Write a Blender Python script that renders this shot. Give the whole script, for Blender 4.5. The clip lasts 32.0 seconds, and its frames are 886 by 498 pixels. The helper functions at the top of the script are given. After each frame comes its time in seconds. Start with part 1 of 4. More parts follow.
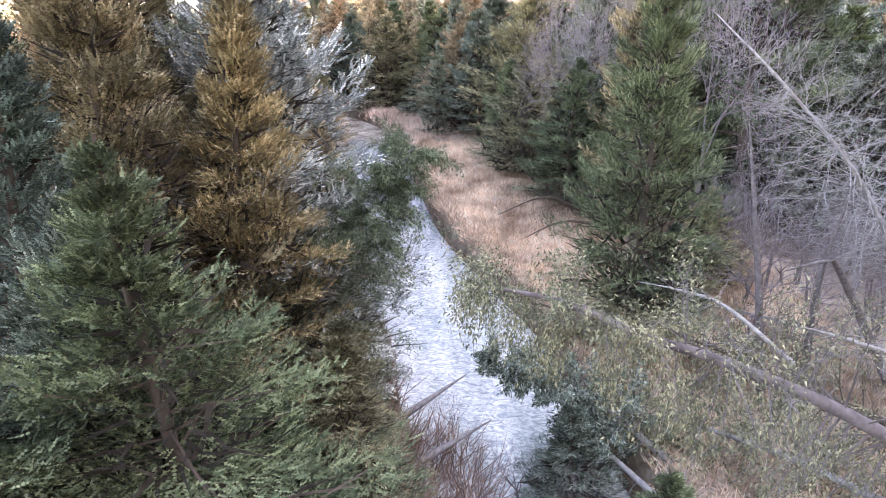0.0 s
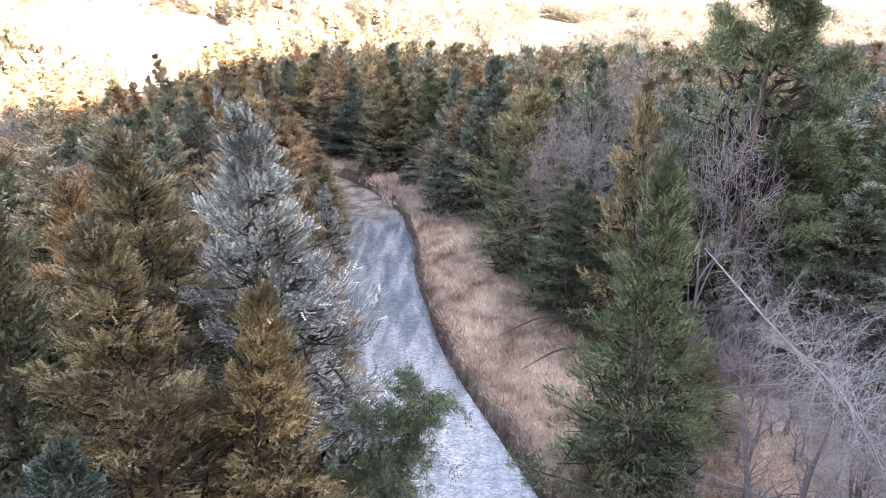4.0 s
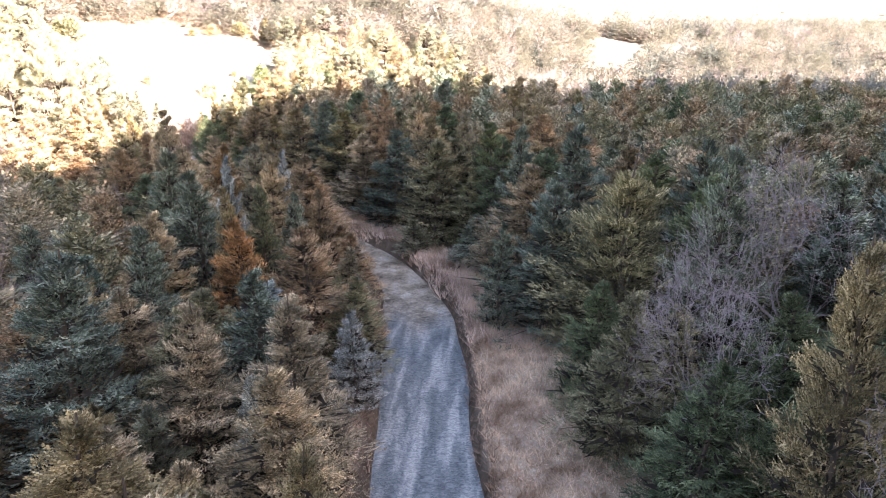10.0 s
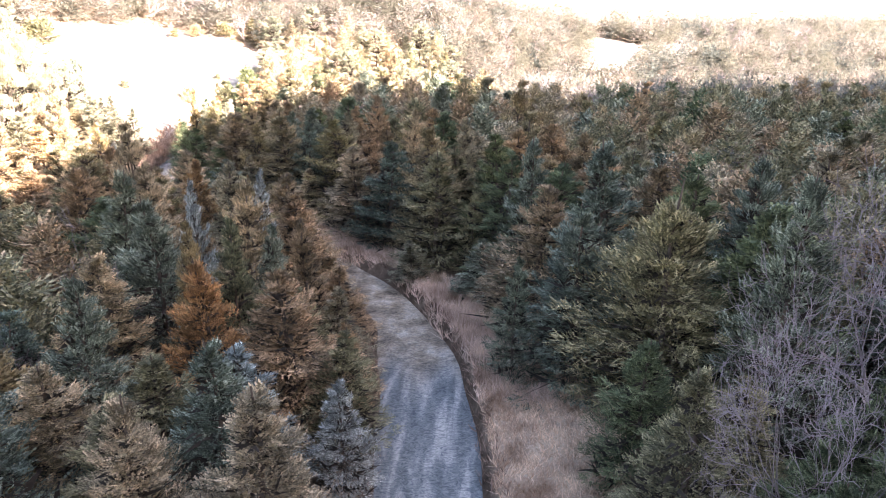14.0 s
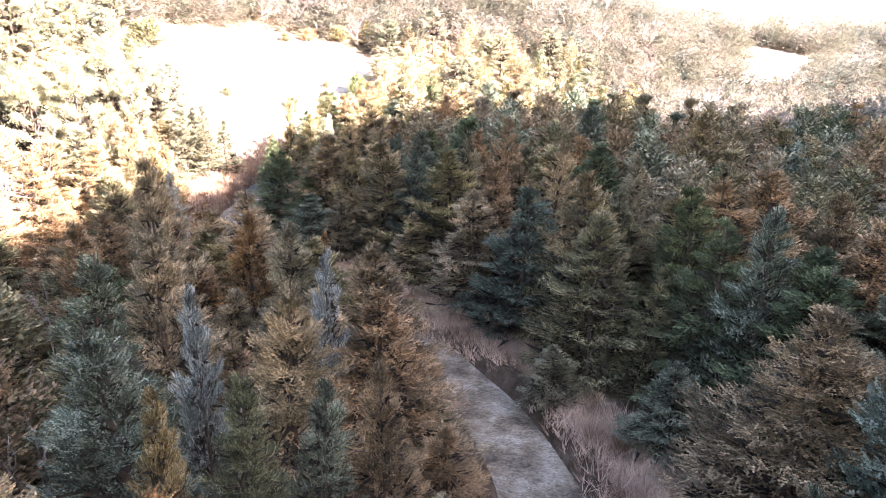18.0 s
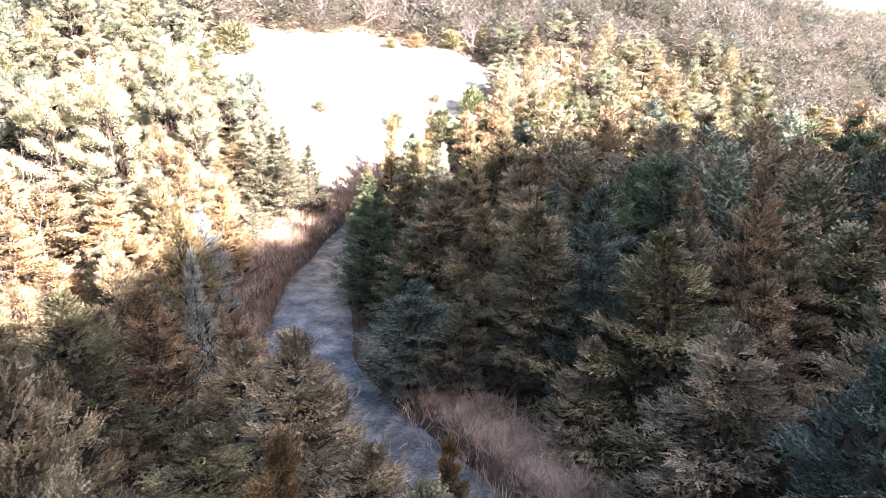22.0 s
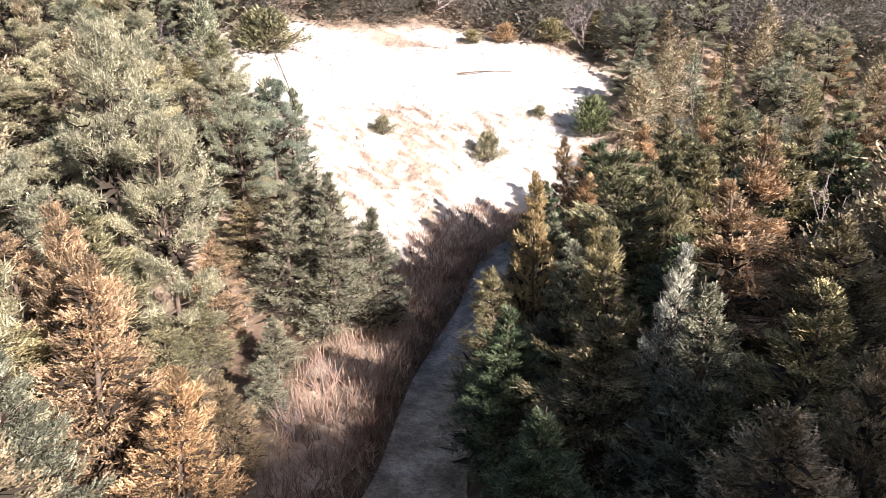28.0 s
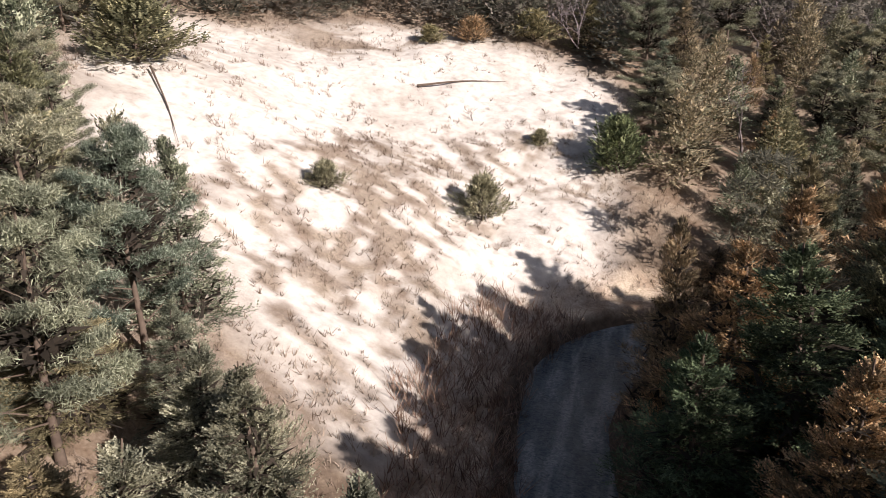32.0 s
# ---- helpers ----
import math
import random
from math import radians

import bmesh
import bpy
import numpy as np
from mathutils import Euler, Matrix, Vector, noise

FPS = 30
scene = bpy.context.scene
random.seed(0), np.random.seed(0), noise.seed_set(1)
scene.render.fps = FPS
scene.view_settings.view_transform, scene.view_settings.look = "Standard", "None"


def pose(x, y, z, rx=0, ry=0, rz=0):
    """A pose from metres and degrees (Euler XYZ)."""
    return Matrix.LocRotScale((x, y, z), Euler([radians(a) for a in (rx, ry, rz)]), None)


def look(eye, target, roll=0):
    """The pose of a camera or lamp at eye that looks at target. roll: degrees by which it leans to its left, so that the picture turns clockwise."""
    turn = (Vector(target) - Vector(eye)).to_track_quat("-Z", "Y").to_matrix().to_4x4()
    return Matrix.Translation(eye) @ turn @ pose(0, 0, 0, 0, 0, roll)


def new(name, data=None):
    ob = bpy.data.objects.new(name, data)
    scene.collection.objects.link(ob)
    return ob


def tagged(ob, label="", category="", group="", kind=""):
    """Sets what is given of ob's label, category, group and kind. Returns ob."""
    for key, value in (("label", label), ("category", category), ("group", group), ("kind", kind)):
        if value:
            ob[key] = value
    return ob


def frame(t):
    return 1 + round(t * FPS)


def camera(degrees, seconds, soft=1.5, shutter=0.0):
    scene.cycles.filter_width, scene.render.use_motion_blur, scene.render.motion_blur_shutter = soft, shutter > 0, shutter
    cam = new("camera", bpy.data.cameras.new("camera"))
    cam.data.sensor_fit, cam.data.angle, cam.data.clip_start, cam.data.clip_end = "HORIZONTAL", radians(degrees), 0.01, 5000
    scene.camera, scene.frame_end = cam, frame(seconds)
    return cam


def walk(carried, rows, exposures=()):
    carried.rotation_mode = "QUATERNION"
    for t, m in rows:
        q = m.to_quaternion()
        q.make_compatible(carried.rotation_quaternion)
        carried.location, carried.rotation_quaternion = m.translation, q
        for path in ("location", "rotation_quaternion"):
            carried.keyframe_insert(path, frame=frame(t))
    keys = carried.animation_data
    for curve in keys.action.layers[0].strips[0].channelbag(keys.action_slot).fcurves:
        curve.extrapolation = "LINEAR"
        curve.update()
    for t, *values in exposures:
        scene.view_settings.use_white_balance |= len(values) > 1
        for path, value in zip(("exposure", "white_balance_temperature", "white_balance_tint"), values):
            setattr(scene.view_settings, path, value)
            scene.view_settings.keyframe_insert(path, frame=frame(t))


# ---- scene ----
cam = camera(66.1, 32.0, soft=0.85)
METRES, EYE, TILT, LEAN, TURN = 110.0, 10.1, -19.9, 0.0, 0.0
ROWS = [
    (0.0, 0.0, 0.0, 0.0, 0.0, 0.0, -0.0),
    (0.5, -0.0004, -0.0015, 0.004, 0.04, 0.08, -0.09),
    (1.0, -0.0008, -0.0033, 0.0097, -0.0, 0.2, -0.13),
    (1.5, -0.0013, -0.0051, 0.0154, -0.06, 0.29, -0.2),
    (2.0, -0.0021, -0.0066, 0.0203, -0.14, 0.41, -0.26),
    (2.5, -0.0026, -0.0084, 0.0265, -0.21, 0.52, -0.32),
    (3.0, -0.0027, -0.0102, 0.0333, -0.22, 0.62, -0.32),
    (3.5, -0.0029, -0.0106, 0.0395, -0.33, 0.73, -0.35),
    (4.0, -0.0031, -0.0089, 0.0463, -0.41, 0.78, -0.39),
    (4.5, -0.0033, -0.0045, 0.0528, -0.5, 0.9, -0.44),
    (6.5, -0.0057, 0.0242, 0.079, 1.57, 1.14, -1.27),
    (7.0, -0.0065, 0.0332, 0.084, 1.77, 1.2, -1.33),
    (7.5, -0.0075, 0.0427, 0.0881, 1.69, 1.25, -1.3),
    (8.0, -0.0085, 0.0525, 0.0922, 1.6, 1.32, -1.28),
    (8.5, -0.0096, 0.0618, 0.0963, 2.26, 1.34, -1.58),
    (9.0, -0.0103, 0.0706, 0.1001, 3.55, 1.33, -2.01),
    (9.5, -0.0113, 0.0787, 0.1033, 3.49, 1.37, -1.96),
    (10.0, -0.0124, 0.0861, 0.1061, 3.4, 1.4, -1.93),
    (10.5, -0.0137, 0.0926, 0.1086, 3.33, 1.42, -1.87),
    (11.0, -0.0148, 0.0979, 0.1107, 3.25, 1.42, -1.83),
    (11.5, -0.0155, 0.1032, 0.1127, 3.16, 1.4, -1.78),
    (12.0, -0.0164, 0.1087, 0.1147, 3.08, 1.42, -1.75),
    (12.5, -0.0173, 0.1146, 0.1168, 3.02, 1.43, -1.71),
    (13.0, -0.0186, 0.1212, 0.1189, 2.93, 1.4, -1.7),
    (13.5, -0.0201, 0.1288, 0.1216, 2.84, 1.42, -1.66),
    (14.0, -0.0214, 0.1378, 0.1249, 2.77, 1.39, -1.64),
    (14.5, -0.0227, 0.1493, 0.1291, 2.76, 1.38, -1.7),
    (15.0, -0.0248, 0.1637, 0.1339, 6.25, 1.24, -3.06),
    (15.5, -0.0261, 0.18, 0.1393, 10.19, 1.07, -4.5),
    (17.5, -0.0455, 0.257, 0.1624, 11.77, 1.36, -5.15),
    (18.0, -0.0532, 0.2761, 0.1683, 11.7, 1.47, -5.11),
    (18.5, -0.0614, 0.2958, 0.1744, 11.64, 1.56, -5.05),
    (19.0, -0.07, 0.3154, 0.1806, 11.59, 1.65, -4.99),
    (19.5, -0.0787, 0.3351, 0.1866, 11.54, 1.79, -4.94),
    (20.0, -0.0875, 0.3552, 0.1928, 11.54, 1.8, -4.85),
    (20.5, -0.0967, 0.3759, 0.1992, 12.14, 1.85, -5.04),
    (21.0, -0.107, 0.3954, 0.2047, 15.32, 1.72, -6.26),
    (21.5, -0.1174, 0.4141, 0.2102, 18.54, 1.38, -7.37),
    (22.0, -0.1283, 0.4314, 0.2149, 19.64, 1.42, -7.68),
    (22.5, -0.1381, 0.4468, 0.2187, 21.82, 1.27, -8.39),
    (23.0, -0.1466, 0.4617, 0.2229, 23.24, 1.09, -8.8),
    (23.5, -0.155, 0.4771, 0.2272, 24.04, 0.96, -8.99),
    (24.0, -0.1635, 0.4929, 0.2319, 24.68, 0.87, -9.2),
    (24.5, -0.1733, 0.5094, 0.2372, 25.01, 0.77, -9.29),
    (25.0, -0.184, 0.5258, 0.2422, 25.95, 0.62, -9.59),
    (25.5, -0.1968, 0.5438, 0.2474, 29.41, -0.02, -10.74),
    (27.5, -0.2529, 0.6151, 0.272, 23.86, 0.74, -8.49),
    (28.0, -0.2684, 0.6332, 0.2784, 23.43, 0.85, -8.3),
    (28.5, -0.2835, 0.6513, 0.2848, 21.94, 1.06, -7.67),
    (29.0, -0.2981, 0.6692, 0.2912, 19.92, 1.34, -6.86),
    (29.5, -0.3123, 0.6875, 0.2978, 18.83, 1.45, -6.4),
    (30.0, -0.326, 0.7069, 0.305, 18.2, 1.49, -6.11),
    (30.5, -0.3386, 0.7273, 0.3126, 17.82, 1.45, -5.88),
    (31.0, -0.3513, 0.7481, 0.3202, 17.21, 1.46, -5.68),
    (31.5, -0.3648, 0.7696, 0.3279, 16.91, 1.41, -5.55),
    (32.0, -0.3775, 0.789, 0.3354, 16.86, 1.42, -5.52),
]

walk(cam, [(t, pose(0, 0, EYE, TILT, LEAN, TURN) @ pose(METRES * x, METRES * y, METRES * z, 90 + pitch, roll, yaw)) for t, x, y, z, yaw, pitch, roll in ROWS],
     exposures=[(0.0, 5.0, 8250, 28), (4.5, 4.5, 8150, 28), (9.0, 3.95, 7650, 26), (15.0, 3.95, 7550, 27), (20.0, 3.72, 7350, 26), (23.0, 3.03, 6950, 24), (26.0, 2.25, 6950, 24), (28.0, 1.55, 6950, 22), (30.0, 1.15, 7150, 21), (32.0, 0.5, 7050, 20)])

# ---- light: low winter sun, blue sky ----
SUN_ELEVATION, SUN_FROM = 26.0, Vector((0.92, -0.39, 0.0)).normalized()
world = bpy.data.worlds.new("sky")
scene.world = world
world.use_nodes = True
sky_nodes = world.node_tree
sky = sky_nodes.nodes.new("ShaderNodeTexSky")
sky.sky_type, sky.sun_disc = "NISHITA", False
sky.sun_elevation, sky.sun_rotation = radians(SUN_ELEVATION), math.atan2(SUN_FROM.x, SUN_FROM.y)
sky.air_density, sky.dust_density = 1.0, 1.5
sky_nodes.links.new(sky.outputs[0], sky_nodes.nodes["Background"].inputs[0])
sky_nodes.nodes["Background"].inputs[1].default_value = 0.056
sun = new("sun", bpy.data.lights.new("sun", "SUN"))
sun.data.energy, sun.data.angle, sun.data.color = 5.0, radians(0.6), (1.0, 0.98, 0.955)
sun.matrix_world = look(SUN_FROM * 200 + Vector((0, 0, 200 * math.tan(radians(SUN_ELEVATION)))), (0, 0, 0))


# ---- materials ----
def material(name, rough=0.8, specular=0.3):
    m = bpy.data.materials.new(name)
    m.use_nodes = True
    nodes, links = m.node_tree.nodes, m.node_tree.links
    shader = nodes["Principled BSDF"]
    shader.inputs["Roughness"].default_value = rough
    shader.inputs["Specular IOR Level"].default_value = specular
    return m, nodes, links, shader


def noise_node(nodes, links, scale, detail=4.0, coords="Object", rough=0.6):
    where = nodes.new("ShaderNodeTexCoord")
    tex = nodes.new("ShaderNodeTexNoise")
    tex.inputs["Scale"].default_value, tex.inputs["Detail"].default_value, tex.inputs["Roughness"].default_value = scale, detail, rough
    links.new(where.outputs[coords], tex.inputs["Vector"])
    return tex


def ramp(nodes, links, source, stops):
    r = nodes.new("ShaderNodeValToRGB")
    while len(r.color_ramp.elements) < len(stops):
        r.color_ramp.elements.new(0.5)
    for e, (at, colour) in zip(r.color_ramp.elements, stops):
        e.position, e.color = at, (*colour, 1)
    links.new(source, r.inputs[0])
    return r


def mixed(nodes, links, factor, a, b, how="MIX"):
    m = nodes.new("ShaderNodeMix")
    m.data_type, m.blend_type = "RGBA", how
    for value, socket in ((factor, m.inputs[0]), (a, m.inputs[6]), (b, m.inputs[7])):
        if isinstance(value, bpy.types.NodeSocket):
            links.new(value, socket)
        elif isinstance(value, (int, float)):
            socket.default_value = value
        else:
            socket.default_value = (*value, 1)
    return m.outputs[2]


def bumped(nodes, links, shader, source, strength, distance):
    b = nodes.new("ShaderNodeBump")
    b.inputs["Strength"].default_value, b.inputs["Distance"].default_value = strength, distance
    links.new(source, b.inputs["Height"])
    links.new(b.outputs[0], shader.inputs["Normal"])


def foliage(name, base, other, tip, dark=0.5, grey=0.2, thinness=0.17):
    """Sprays of scale leaves: hue by clump, by spray and by tree."""
    base, other, tip = (tuple(2.2 * k * (grey * sum(c) / 3 + (1 - grey) * v) for v in c) for c, k in ((base, 1), (other, 1), (tip, 1.25)))
    m, nodes, links, shader = material(name, 0.75, 0.2)
    clump = noise_node(nodes, links, 0.9, 3.0)
    colour = mixed(nodes, links, ramp(nodes, links, clump.outputs[0], [(0.38, (0, 0, 0)), (0.64, (1, 1, 1))]).outputs[0], base, other)
    geo = nodes.new("ShaderNodeNewGeometry")
    colour = mixed(nodes, links, ramp(nodes, links, geo.outputs["Random Per Island"], [(0.55, (0, 0, 0)), (1.0, (0.7, 0.7, 0.7))]).outputs[0], colour, tip)
    shade = ramp(nodes, links, geo.outputs["Random Per Island"], [(0.0, (dark, dark, dark)), (0.7, (1.15, 1.15, 1.15))])
    colour = mixed(nodes, links, 1.0, colour, shade.outputs[0], "MULTIPLY")
    bough = noise_node(nodes, links, 7.0, 2.0)
    colour = mixed(nodes, links, 1.0, colour, ramp(nodes, links, bough.outputs[0], [(0.36, (0.55, 0.57, 0.56)), (0.62, (1.3, 1.28, 1.22))]).outputs[0], "MULTIPLY")
    info = nodes.new("ShaderNodeObjectInfo")
    tree = ramp(nodes, links, info.outputs["Random"], [(0.0, (0.72, 0.8, 0.8)), (0.5, (1.0, 1.0, 1.0)), (1.0, (1.18, 1.12, 1.0))])
    colour = mixed(nodes, links, 1.0, colour, tree.outputs[0], "MULTIPLY")
    links.new(colour, shader.inputs["Base Color"])
    thin = nodes.new("ShaderNodeBsdfTranslucent")
    links.new(colour, thin.inputs["Color"])
    blend = nodes.new("ShaderNodeMixShader")
    blend.inputs[0].default_value = thinness
    links.new(shader.outputs[0], blend.inputs[1])
    links.new(thin.outputs[0], blend.inputs[2])
    links.new(blend.outputs[0], nodes["Material Output"].inputs["Surface"])
    return m


def plain(name, dark, light, scale, rough=0.85, bump=0.0, detail=5.0, specular=0.25):
    m, nodes, links, shader = material(name, rough, specular)
    n = noise_node(nodes, links, scale, detail)
    links.new(ramp(nodes, links, n.outputs[0], [(0.3, dark), (0.7, light)]).outputs[0], shader.inputs["Base Color"])
    if bump:
        bumped(nodes, links, shader, n.outputs[0], 0.6, bump)
    return m


LEAF = {
    "olive": foliage("olive_cedar_leaf", (0.125, 0.11, 0.055), (0.085, 0.09, 0.05), (0.22, 0.19, 0.105)),
    "rust": foliage("rust_cedar_leaf", (0.185, 0.122, 0.070), (0.135, 0.098, 0.057), (0.275, 0.182, 0.105), grey=0.16),
    "ember": foliage("orange_cedar_leaf", (0.205, 0.108, 0.046), (0.15, 0.088, 0.042), (0.285, 0.158, 0.072), grey=0.12),
    "tan": foliage("tan_cedar_leaf", (0.205, 0.157, 0.100), (0.14, 0.120, 0.073), (0.300, 0.225, 0.140), grey=0.2),
    "green": foliage("green_cedar_leaf", (0.052, 0.074, 0.037), (0.067, 0.085, 0.040), (0.110, 0.130, 0.068)),
    "grey": foliage("grey_cedar_leaf", (0.085, 0.105, 0.075), (0.065, 0.082, 0.055), (0.21, 0.23, 0.185)),
    "blue": foliage("blue_cedar_leaf", (0.070, 0.092, 0.069), (0.056, 0.073, 0.053), (0.150, 0.175, 0.140)),
    "silver": foliage("silver_cedar_leaf", (0.175, 0.188, 0.182), (0.12, 0.138, 0.13), (0.35, 0.36, 0.355)),
    "gold": foliage("gold_cedar_leaf", (0.155, 0.116, 0.052), (0.112, 0.092, 0.046), (0.225, 0.178, 0.095), grey=0.25),
    "moss": foliage("yellow_green_cedar_leaf", (0.135, 0.128, 0.060), (0.105, 0.106, 0.053), (0.19, 0.195, 0.12), grey=0.5),
    "pine": foliage("pine_needle", (0.135, 0.138, 0.068), (0.158, 0.150, 0.080), (0.24, 0.23, 0.142), grey=0.45),
}
# Far copies of the leaf colours, greyed and evened to imitate washed-out sunlight.
FAR_WASHED_LEAF = {
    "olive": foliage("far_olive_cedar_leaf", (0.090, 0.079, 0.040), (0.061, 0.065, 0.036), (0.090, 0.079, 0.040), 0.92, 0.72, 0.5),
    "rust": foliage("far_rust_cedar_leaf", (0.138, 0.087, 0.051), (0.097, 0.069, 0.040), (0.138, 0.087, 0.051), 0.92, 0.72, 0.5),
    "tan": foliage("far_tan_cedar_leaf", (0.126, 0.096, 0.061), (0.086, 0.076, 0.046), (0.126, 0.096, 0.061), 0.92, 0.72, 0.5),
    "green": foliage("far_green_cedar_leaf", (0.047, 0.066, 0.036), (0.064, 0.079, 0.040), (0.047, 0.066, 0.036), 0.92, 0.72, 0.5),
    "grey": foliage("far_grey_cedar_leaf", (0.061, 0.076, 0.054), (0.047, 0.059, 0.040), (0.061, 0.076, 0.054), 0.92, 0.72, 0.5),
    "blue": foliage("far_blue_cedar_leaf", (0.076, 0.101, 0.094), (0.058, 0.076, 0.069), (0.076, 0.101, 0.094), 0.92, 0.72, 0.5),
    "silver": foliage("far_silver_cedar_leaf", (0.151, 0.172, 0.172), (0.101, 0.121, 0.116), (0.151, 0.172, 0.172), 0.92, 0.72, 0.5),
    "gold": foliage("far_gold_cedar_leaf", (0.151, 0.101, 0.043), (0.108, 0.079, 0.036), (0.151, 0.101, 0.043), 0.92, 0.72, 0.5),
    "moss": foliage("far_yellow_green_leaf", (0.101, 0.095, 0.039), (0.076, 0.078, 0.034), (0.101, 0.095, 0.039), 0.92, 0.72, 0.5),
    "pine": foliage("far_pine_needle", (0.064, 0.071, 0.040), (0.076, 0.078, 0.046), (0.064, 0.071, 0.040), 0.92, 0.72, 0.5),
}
BARK = plain("cedar_bark", (0.07, 0.05, 0.04), (0.17, 0.13, 0.10), 14.0, 0.9, 0.02)
GREY_BARK = plain("weathered_bark", (0.16, 0.145, 0.135), (0.36, 0.335, 0.32), 9.0, 0.85, 0.02)
LIMB_BARK = plain("grey_brown_limb_bark", (0.11, 0.092, 0.088), (0.25, 0.212, 0.205), 9.0, 0.9, 0.02)
TWIG = plain("bare_twig", (0.19, 0.158, 0.16), (0.38, 0.325, 0.335), 3.0, 0.85)
# Dead twigs coloured near black, so a crown's inner shade is in their colour.
SHADED_DEAD_TWIG = plain("shaded_inner_twig", (0.022, 0.018, 0.014), (0.06, 0.048, 0.036), 5.0, 0.95)
DEAD_WOOD = plain("bleached_dead_wood", (0.22, 0.20, 0.185), (0.48, 0.45, 0.42), 7.0, 0.85, 0.01)


# ---- lie of the land ----
CREEK = np.array([(4, -14), (3.2, -4), (2.4, 6), (1.6, 13), (0.7, 19), (-1.5, 26), (-3.3, 34), (-3.9, 40), (-4.4, 46), (-5.4, 52.5), (-7.5, 59), (-11.6, 65.2),
                  (-18, 69.8), (-23, 73.2), (-28, 76.6), (-32, 80.4), (-35.2, 86), (-38.4, 93), (-40.6, 100), (-41.8, 106), (-43.2, 113), (-44.4, 120),
                  (-43, 126), (-38, 129), (-28, 129), (-12, 133), (10, 143), (40, 158), (90, 176)], float)
FOOT = np.array([(-110, -160), (-74, 0), (-62, 55), (-53.5, 88), (-48.5, 103), (-48.6, 119), (-46.6, 129), (-41, 133), (-30, 140), (0, 156), (40, 176), (120, 212), (600, 420)], float)
CREST = np.array([(20, -260), (70, -60), (92, -27), (108, -19), (122, -14), (129, -9.5), (131.5, -6), (130.8, -1), (129, 4), (128.3, 11), (130.2, 18), (133, 25), (133.4, 31), (133.2, 35), (135.6, 36.4), (138.5, 35), (141.5, 33), (149.5, 30.5), (161, 31.5), (173, 47), (186, 60), (230, 98), (390, 270)], float)


def smooth_line(points, n=6):
    """A smooth line through the points."""
    out = []
    p = np.vstack([2 * points[0] - points[1], points, 2 * points[-1] - points[-2]])
    for i in range(1, len(p) - 2):
        for u in np.arange(n) / n:
            a, b, c, d = p[i - 1], p[i], p[i + 1], p[i + 2]
            out.append(0.5 * (2 * b + (c - a) * u + (2 * a - 5 * b + 4 * c - d) * u * u + (3 * b - a - 3 * c + d) * u ** 3))
    return np.array(out + [points[-1]])


CREEK_LINE = smooth_line(CREEK)


def away(points, line):
    """How far each point lies from a line, and on its left (plus) or right (minus)."""
    best, side = np.full(len(points), 1e9), np.zeros(len(points))
    for a, b in zip(line[:-1], line[1:]):
        ab = b - a
        u = np.clip(((points - a) @ ab) / (ab @ ab), 0, 1)
        gap = points - (a + u[:, None] * ab)
        d = np.hypot(gap[:, 0], gap[:, 1])
        closer = d < best
        best = np.where(closer, d, best)
        side = np.where(closer, np.sign(ab[0] * (points[:, 1] - a[1]) - ab[1] * (points[:, 0] - a[0])), side)
    return best, side


def value_noise(points, size, seed):
    """Smooth noise from 0 to 1 on the plan, with lumps of that size."""
    q = points / size
    i = np.floor(q).astype(np.int64)
    f = q - i
    f = f * f * (3 - 2 * f)

    def at(ix, iy):
        h = (ix * 374761393 + iy * 668265263 + seed * 1442695) & 0x7FFFFFFF
        h = ((h ^ (h >> 13)) * 1274126177) & 0x7FFFFFFF
        return ((h ^ (h >> 16)) & 0xFFFF) / 65535.0
    a = at(i[:, 0], i[:, 1]) * (1 - f[:, 0]) + at(i[:, 0] + 1, i[:, 1]) * f[:, 0]
    b = at(i[:, 0], i[:, 1] + 1) * (1 - f[:, 0]) + at(i[:, 0] + 1, i[:, 1] + 1) * f[:, 0]
    return a * (1 - f[:, 1]) + b * f[:, 1]


def step(a, b, x):
    u = np.clip((x - a) / (b - a), 0, 1)
    return u * u * (3 - 2 * u)


def height(points):
    points = np.atleast_2d(np.asarray(points, float))
    d, _ = away(points, CREEK_LINE)
    half = 2.15 + 0.5 * (value_noise(points, 5.0, 3) - 0.5) - 0.55 * step(84, 98, points[:, 1]) * (1 - step(118, 124, points[:, 1])) - 0.75 * step(51, 57, points[:, 1]) * (1 - step(66, 70, points[:, 1]))
    z = -0.4 + 1.15 * step(half - 0.25, half + 0.8, d) + 0.25 * step(3, 12, d)
    z += (0.35 * (value_noise(points, 3.0, 5) - 0.5) + 0.5 * (value_noise(points, 11.0, 7) - 0.5)) * step(half + 0.3, half + 3, d)
    z += 0.42 * (value_noise(points, 1.3, 37) - 0.5) * step(half + 0.2, half + 1.5, d) * (1 - step(9, 12, d))
    f, side = away(points, FOOT)
    f = f * (side > 0)
    steep = 1 - 0.43 * step(-25, 30, points[:, 0])
    hill = steep * (0.47 * np.minimum(f, 26) + 0.33 * np.clip(f - 26, 0, 26)) + 0.055 * np.clip(f - 50, 0, 300)
    rough = 0.9 * (value_noise(points, 7.0, 11) - 0.5) + 0.35 * (value_noise(points, 2.2, 13) - 0.5) + 3.0 * (value_noise(points, 40.0, 17) - 0.5) * step(20, 60, f)
    z += hill + rough * step(2, 9, f)
    r, side = away(points, CREST)
    r = np.where(side < 0, 0.35 * r, r)
    z += 92 * (1 - step(0, 70, r))
    return z


def ground_at(x, y):
    return float(height([(x, y)])[0])


